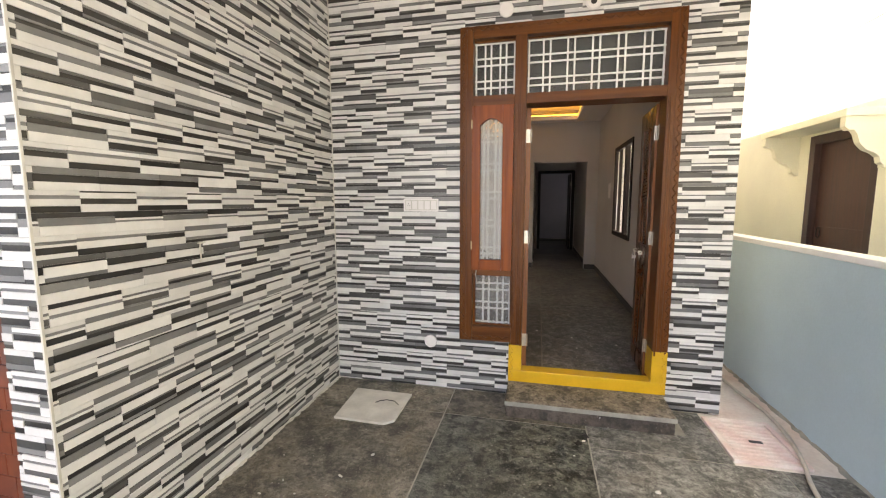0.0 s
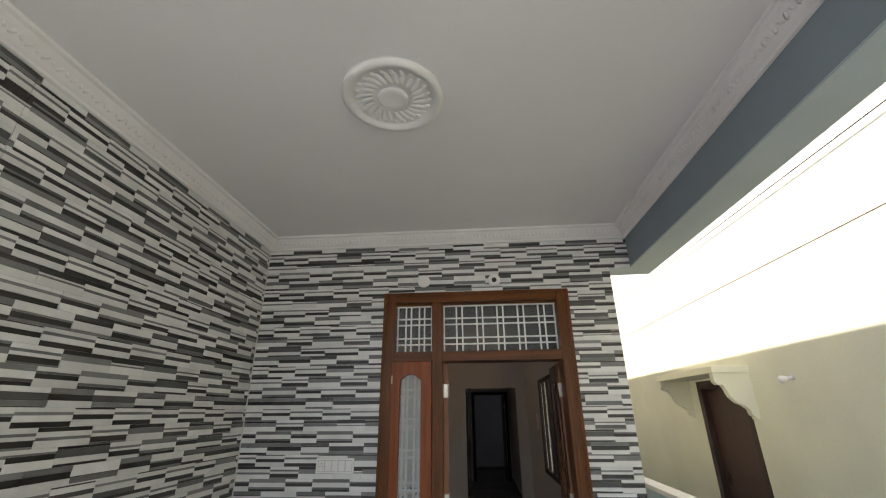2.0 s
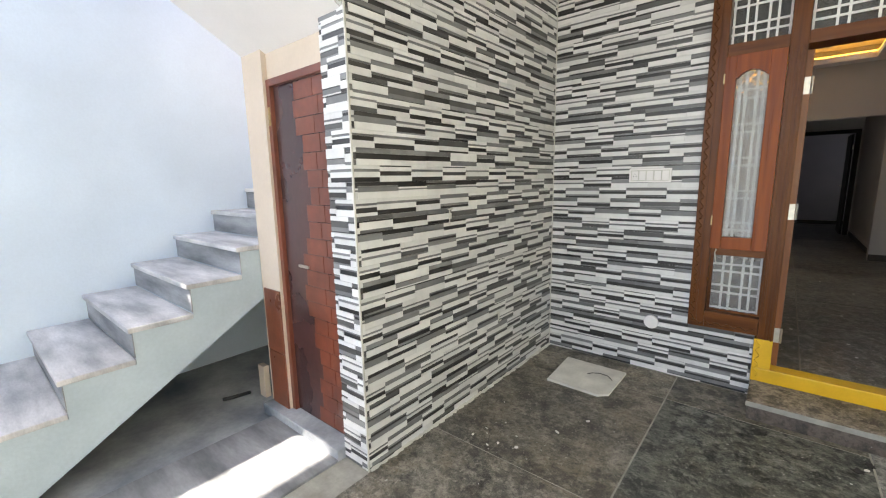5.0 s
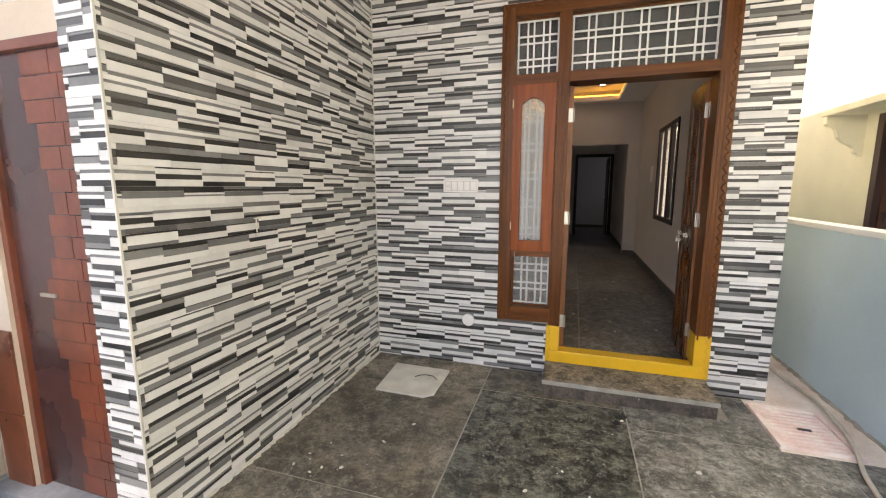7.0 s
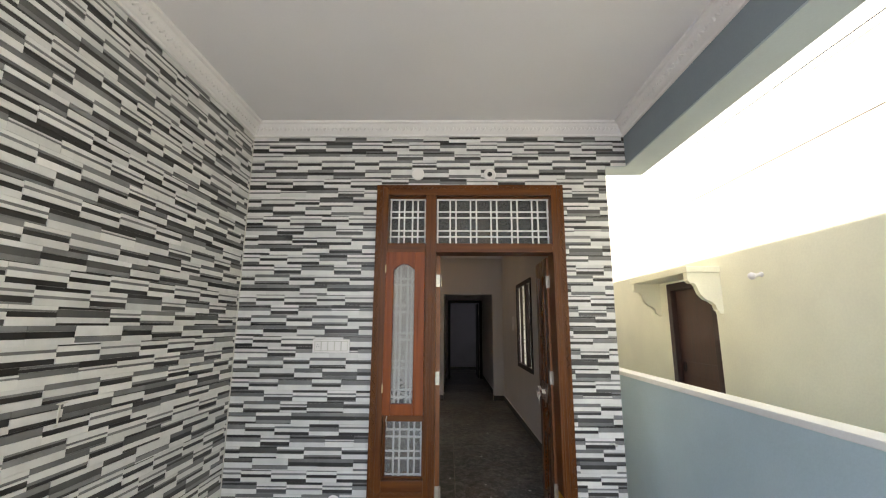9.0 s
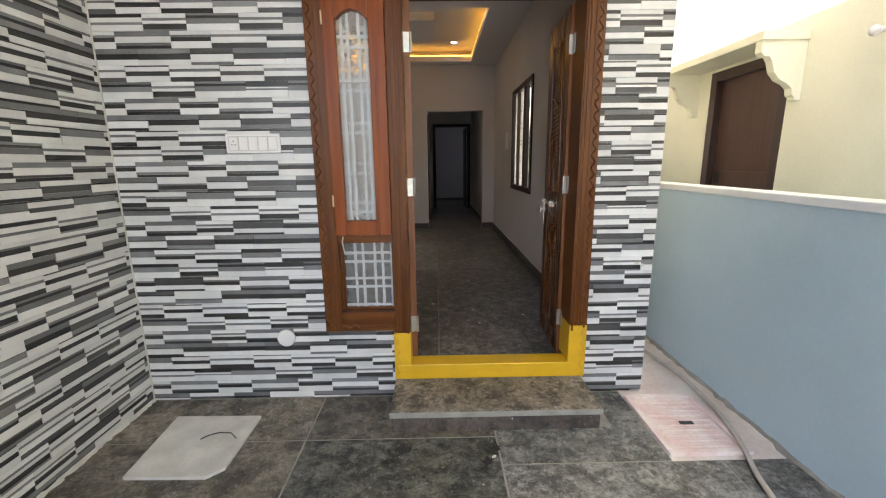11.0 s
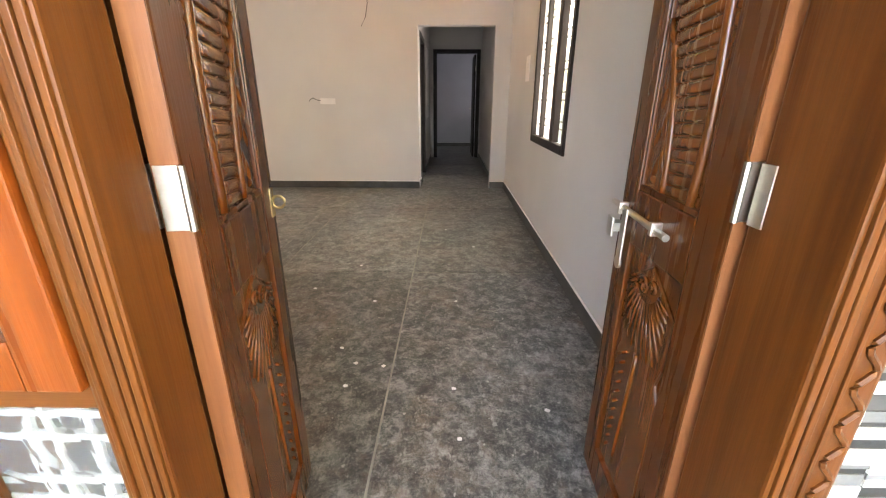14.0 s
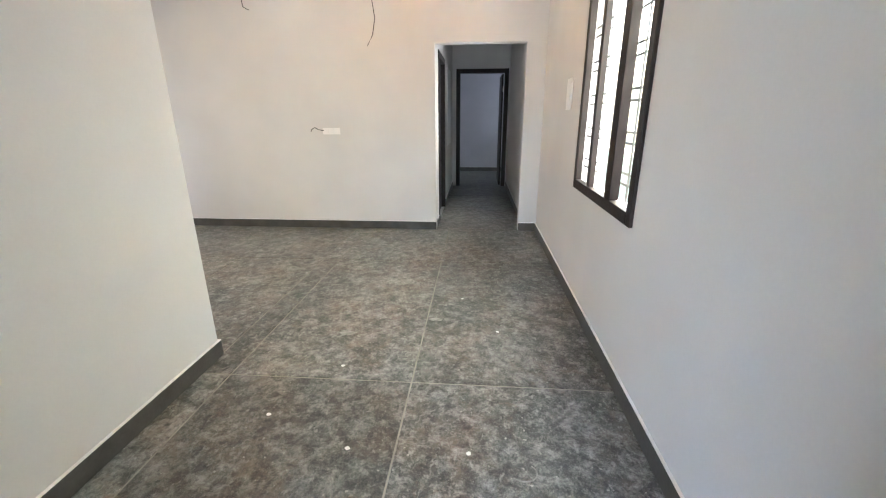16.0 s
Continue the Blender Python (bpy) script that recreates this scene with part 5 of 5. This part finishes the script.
tagged(part("bucket_mark", tube([(2.25 + 0.055 * math.cos(a), 1.78 + 0.045 * math.sin(a), ZF + 0.0015) for a in [-2.4 + 0.25 * q for q in range(14)]], 0.003, 5), "hall_smear"), "curved pale scuff on the stone floor", "scuff")

# ---- striped cladding, slabs: the many pieces ----
TW, TH = 0.479, 0.3195   # one tile of the cladding
TOP = 1.397              # height of one course joint
SHADES = ("light", "mid", "deep", "dark")
# Each band of a tile holds two blocks (start, end, printed strips from the top down), with a few variants.
BANDS = (
    (0.0805, ((-0.089, 0.113, ("l22 m12 d26 l40", "l20 m10 d28 l42", "l24 m14 l12 d30 l20")),
              (0.113, 0.390, ("m30 l36 m16 d18", "d14 g42 l30 d14", "m28 l38 g14 d20", "l20 m16 l34 d30")))),
    (0.0800, ((0.000, 0.215, ("m31 d07 l43 d19", "m30 d34 l36", "g26 d10 l46 m18")),
              (0.215, 0.479, ("l28 g40 m26 d06", "l58 d05 m30 l07", "m30 d36 l34", "l44 m10 d30 m16")))),
    (0.0785, ((-0.117, 0.140, ("l22 m17 l32 d29", "l24 m14 l34 g28", "d10 m40 l50")),
              (0.140, 0.362, ("d08 l27 d28 l37", "d30 m34 l36", "l30 m14 d24 l32", "d08 l30 g26 l36")))),
    (0.0805, ((0.000, 0.262, ("m12 d17 m30 l41", "d22 l26 m16 l36", "d24 m34 l42")),
              (0.262, 0.479, ("l25 m15 l18 d32 m10", "d35 l10 m10 l45", "l34 m12 l14 g30 m10")))),
)
LETTER = {"l": "light", "m": "mid", "g": "deep", "d": "dark"}
RISE = {"light": 0.0080, "mid": 0.0062, "deep": 0.0052, "dark": 0.0042}
GAP = 0.0005


def strips(length, z0, z1, phase, seed, keep, back=False):
    """Strips of a clad wall in its own plane: (u0, u1, z0, z1, shade, depth), u along the wall.
    phase is a tile joint on u; back: the tiles run against u."""
    rng, out = random.Random(seed), []
    top = TOP + TH * math.ceil((z1 - TOP) / TH)
    while top > z0:
        zz = top
        for h, blocks in BANDS:
            w = -TW * (math.ceil(max(phase, length - phase) / TW) + 1)
            while w < length + TW:
                for a, b, kinds in blocks:
                    hi = zz
                    lift = rng.uniform(-0.0008, 0.0008)
                    for token in rng.choices(kinds, [4] + [2] * (len(kinds) - 1))[0].split():
                        shade, share = LETTER[token[0]], int(token[1:]) / 100
                        lo = hi - h * share
                        p, q = (phase - w - b, phase - w - a) if back else (phase + w + a, phase + w + b)
                        u0, u1, a0, a1 = max(p, 0), min(q, length), max(lo, z0), min(hi, z1)
                        if u1 - u0 > 0.004 and a1 - a0 > 0.003:
                            d = RISE[shade] + lift + rng.uniform(-0.0007, 0.0007)
                            for piece in keep(u0, u1, a0, a1):
                                out.append((*piece, shade, d))
                        hi = lo
                w += TW
            zz -= h
        top -= TH
    return out


def cut_round(holes):
    """Clip strips against rectangular openings (u0, u1, z0, z1)."""
    def keep(u0, u1, a0, a1):
        pieces = [(u0, u1, a0, a1)]
        for h0, h1, b0, b1 in holes:
            nxt = []
            for p in pieces:
                if p[1] <= h0 or p[0] >= h1 or p[3] <= b0 or p[2] >= b1:
                    nxt.append(p)
                    continue
                if p[0] < h0:
                    nxt.append((p[0], h0, p[2], p[3]))
                if p[1] > h1:
                    nxt.append((h1, p[1], p[2], p[3]))
                lo, hi = max(p[0], h0), min(p[1], h1)
                if p[2] < b0:
                    nxt.append((lo, hi, p[2], b0))
                if p[3] > b1:
                    nxt.append((lo, hi, b1, p[3]))
            pieces = [p for p in nxt if p[1] - p[0] > 0.004 and p[3] - p[2] > 0.003]
        return pieces
    return keep


def strip_mesh(shade):
    me = bpy.data.meshes.new("tile_strip_" + shade)
    bm = bmesh.new()
    box(bm, -0.5, 0.5, -0.5, 0.5, -0.5, 0.5)
    bm.to_mesh(me)
    bm.free()
    me.materials.append(M["strip_%s_o" % shade])
    return me


STRIP_MESH = {s: strip_mesh(s) for s in SHADES}


def clad(name, label, rows, to_world, scale_axes, parted):
    """Cladding: the strips chosen by parted() are pieces of their own, the rest is joined."""
    root = thing(name, to_world(0.5, 1.0, 0.0), label, "wall cladding", kind="structure")
    verts, faces, mats, count = [], [], [], 0
    for u0, u1, a0, a1, shade, d in rows:
        u0, u1, a0, a1 = u0 + GAP, u1 - GAP, a0 + GAP, a1 - GAP
        if parted(u0, u1, a0, a1) and count < 300:
            count += 1
            ob = new("tile_strip", STRIP_MESH[shade])
            ob.parent = root
            ob.matrix_parent_inverse = root.matrix_world.inverted()
            ob.location = to_world((u0 + u1) / 2, (a0 + a1) / 2, d / 2)
            ob.scale = scale_axes(u1 - u0, d, a1 - a0)
            continue
        i = len(verts)
        for u, a, e in ((u0, a0, 0), (u1, a0, 0), (u1, a1, 0), (u0, a1, 0), (u0, a0, d), (u1, a0, d), (u1, a1, d), (u0, a1, d)):
            verts.append(to_world(u, a, e))
        quads = [(4, 5, 6, 7), (0, 4, 7, 3), (5, 1, 2, 6), (7, 6, 2, 3), (0, 1, 5, 4)]
        faces += [tuple(i + k for k in q) for q in quads]
        mats += [SHADES.index(shade)] * 5
    me = bpy.data.meshes.new("strip_field")
    me.from_pydata(verts, [], faces)
    for s in SHADES:
        me.materials.append(M["strip_" + s])
    me.polygons.foreach_set("material_index", mats)
    bm = bmesh.new()
    bm.from_mesh(me)
    bmesh.ops.recalc_face_normals(bm, faces=bm.faces)
    bm.to_mesh(me)
    bm.free()
    ob = new("strip_field", me)
    ob.parent = root
    ob.matrix_parent_inverse = root.matrix_world.inverted()
    tagged(ob, kind="stuff")
    return root


# front wall: u is x, the cladding stands on the plane y = 0.006
front = strips(3.11, 0.0, 3.2, 0.479, 5, cut_round([(1.067, 2.576, 0.428, 2.772), (1.453, 2.576, -1, 0.5), (2.94, 9, -1, 2.945)]))
clad("front_cladding", "black, grey and white striped stone-effect wall tiles", front, lambda u, a, e: Vector((u, 0.0065 - e, a)), lambda w, d, h: (w, d, h),
     lambda u0, u1, a0, a1: (u0 > 0.62 and a0 > 0.42 and a1 < 1.35 and (u1 < 1.07 or u0 > 2.57)))
# porch side wall: u runs from the corner towards the street
side = strips(2.104, 0.0, 3.2, 1.605, 9, cut_round([]), True)
clad("side_cladding", "black, grey and white striped stone-effect wall tiles on the porch side wall", side, lambda u, a, e: Vector((-0.0065 + e, -u, a)), lambda w, d, h: (d, w, h),
     lambda u0, u1, a0, a1: (u0 > 1.35 and a0 > 0.55 and a1 < 1.5))
# its upper part runs on along the stair flight
up = [r for r in strips(4.2, 0.0, 3.2, 1.605, 9, cut_round([(-1, 2.106, -1, 9)]), True) if r[2] > 2.225 + 0.595 * (r[1] - 2.104)]
clad("upper_side_cladding", "striped stone-effect tiles along the stair flight", up, lambda u, a, e: Vector((-0.0065 + e, -u, a)), lambda w, d, h: (d, w, h), lambda u0, u1, a0, a1: False)
# narrow end of that wall
end = strips(0.19, 0.0, 2.35, 0.05, 13, cut_round([]), True)
clad("end_cladding", "striped stone-effect tiles on the narrow wall end", end, lambda u, a, e: Vector((-u, -2.1035 - e, a)), lambda w, d, h: (w, d, h), lambda u0, u1, a0, a1: False)


def slabs(root, xs, ys, z, thick, mat, hole=None):
    me_cache = {}
    rng = random.Random(4)
    for x0, x1 in zip(xs, xs[1:]):
        for y0, y1 in zip(ys, ys[1:]):
            key = (round(x1 - x0, 3), round(y1 - y0, 3))
            if key not in me_cache:
                w, d = key[0] - 0.008, key[1] - 0.008
                bm = bmesh.new()
                box(bm, -w / 2, w / 2, -d / 2, d / 2, -thick, 0, bevel=0.003)
                me = bpy.data.meshes.new("slab")
                bm.to_mesh(me)
                bm.free()
                me.materials.append(M[mat])
                me_cache[key] = me
            ob = new("slab", me_cache[key])
            ob.parent = root
            ob.matrix_parent_inverse = root.matrix_world.inverted()
            ob.matrix_basis = pose((x0 + x1) / 2, (y0 + y1) / 2, z + rng.uniform(-0.0008, 0.0008), rng.uniform(-0.05, 0.05), rng.uniform(-0.05, 0.05), 0)


pf = thing("porch_floor", (1.4, -2, 0), "dark dusty stone slab floor of the porch", "floor", kind="structure")
PY = (-5.05, -4.0, -2.8, -1.60, -0.40)
slabs(pf, (0.004, 1.03), PY + (-0.004,), 0.0, 0.03, "porch_stone_brown")
slabs(pf, (1.03, 2.0), PY, 0.0, 0.03, "porch_stone_dark")
slabs(pf, (1.03, 2.0), (-0.40, -0.004), 0.0, 0.03, "porch_stone_brown")
slabs(pf, (2.0, 3.03, 3.36), PY[:4] + (-0.60,), 0.0, 0.03, "porch_stone_grey")
slabs(pf, (2.0, 2.80), (-0.60, -0.004), 0.0, 0.03, "porch_stone_grey")
hf = thing("hall_floor", (1.6, 3, ZF), "dark grey stone slab floor, dusty and paint-spotted", "floor", kind="structure")
slabs(hf, (0.53, 0.70, 1.715, 2.78), (0.2, 2.33, 4.25, 5.456), ZF, 0.03, "hall_stone")
slabs(hf, (-2.4, -1.35, -0.33, 0.53), (2.505, 4.25, 5.456), ZF, 0.03, "hall_stone")
slabs(hf, (1.55, 2.64), (5.456, 6.6, 7.75, 8.86), ZF, 0.03, "hall_stone")
slabs(hf, (0.6, 1.6, 2.65, 3.7), (8.86, 10.0, 11.2), ZF, 0.03, "hall_stone")
slabs(hf, (1.535, 2.47), (0.0865, 0.2), ZF, 0.03, "hall_stone")
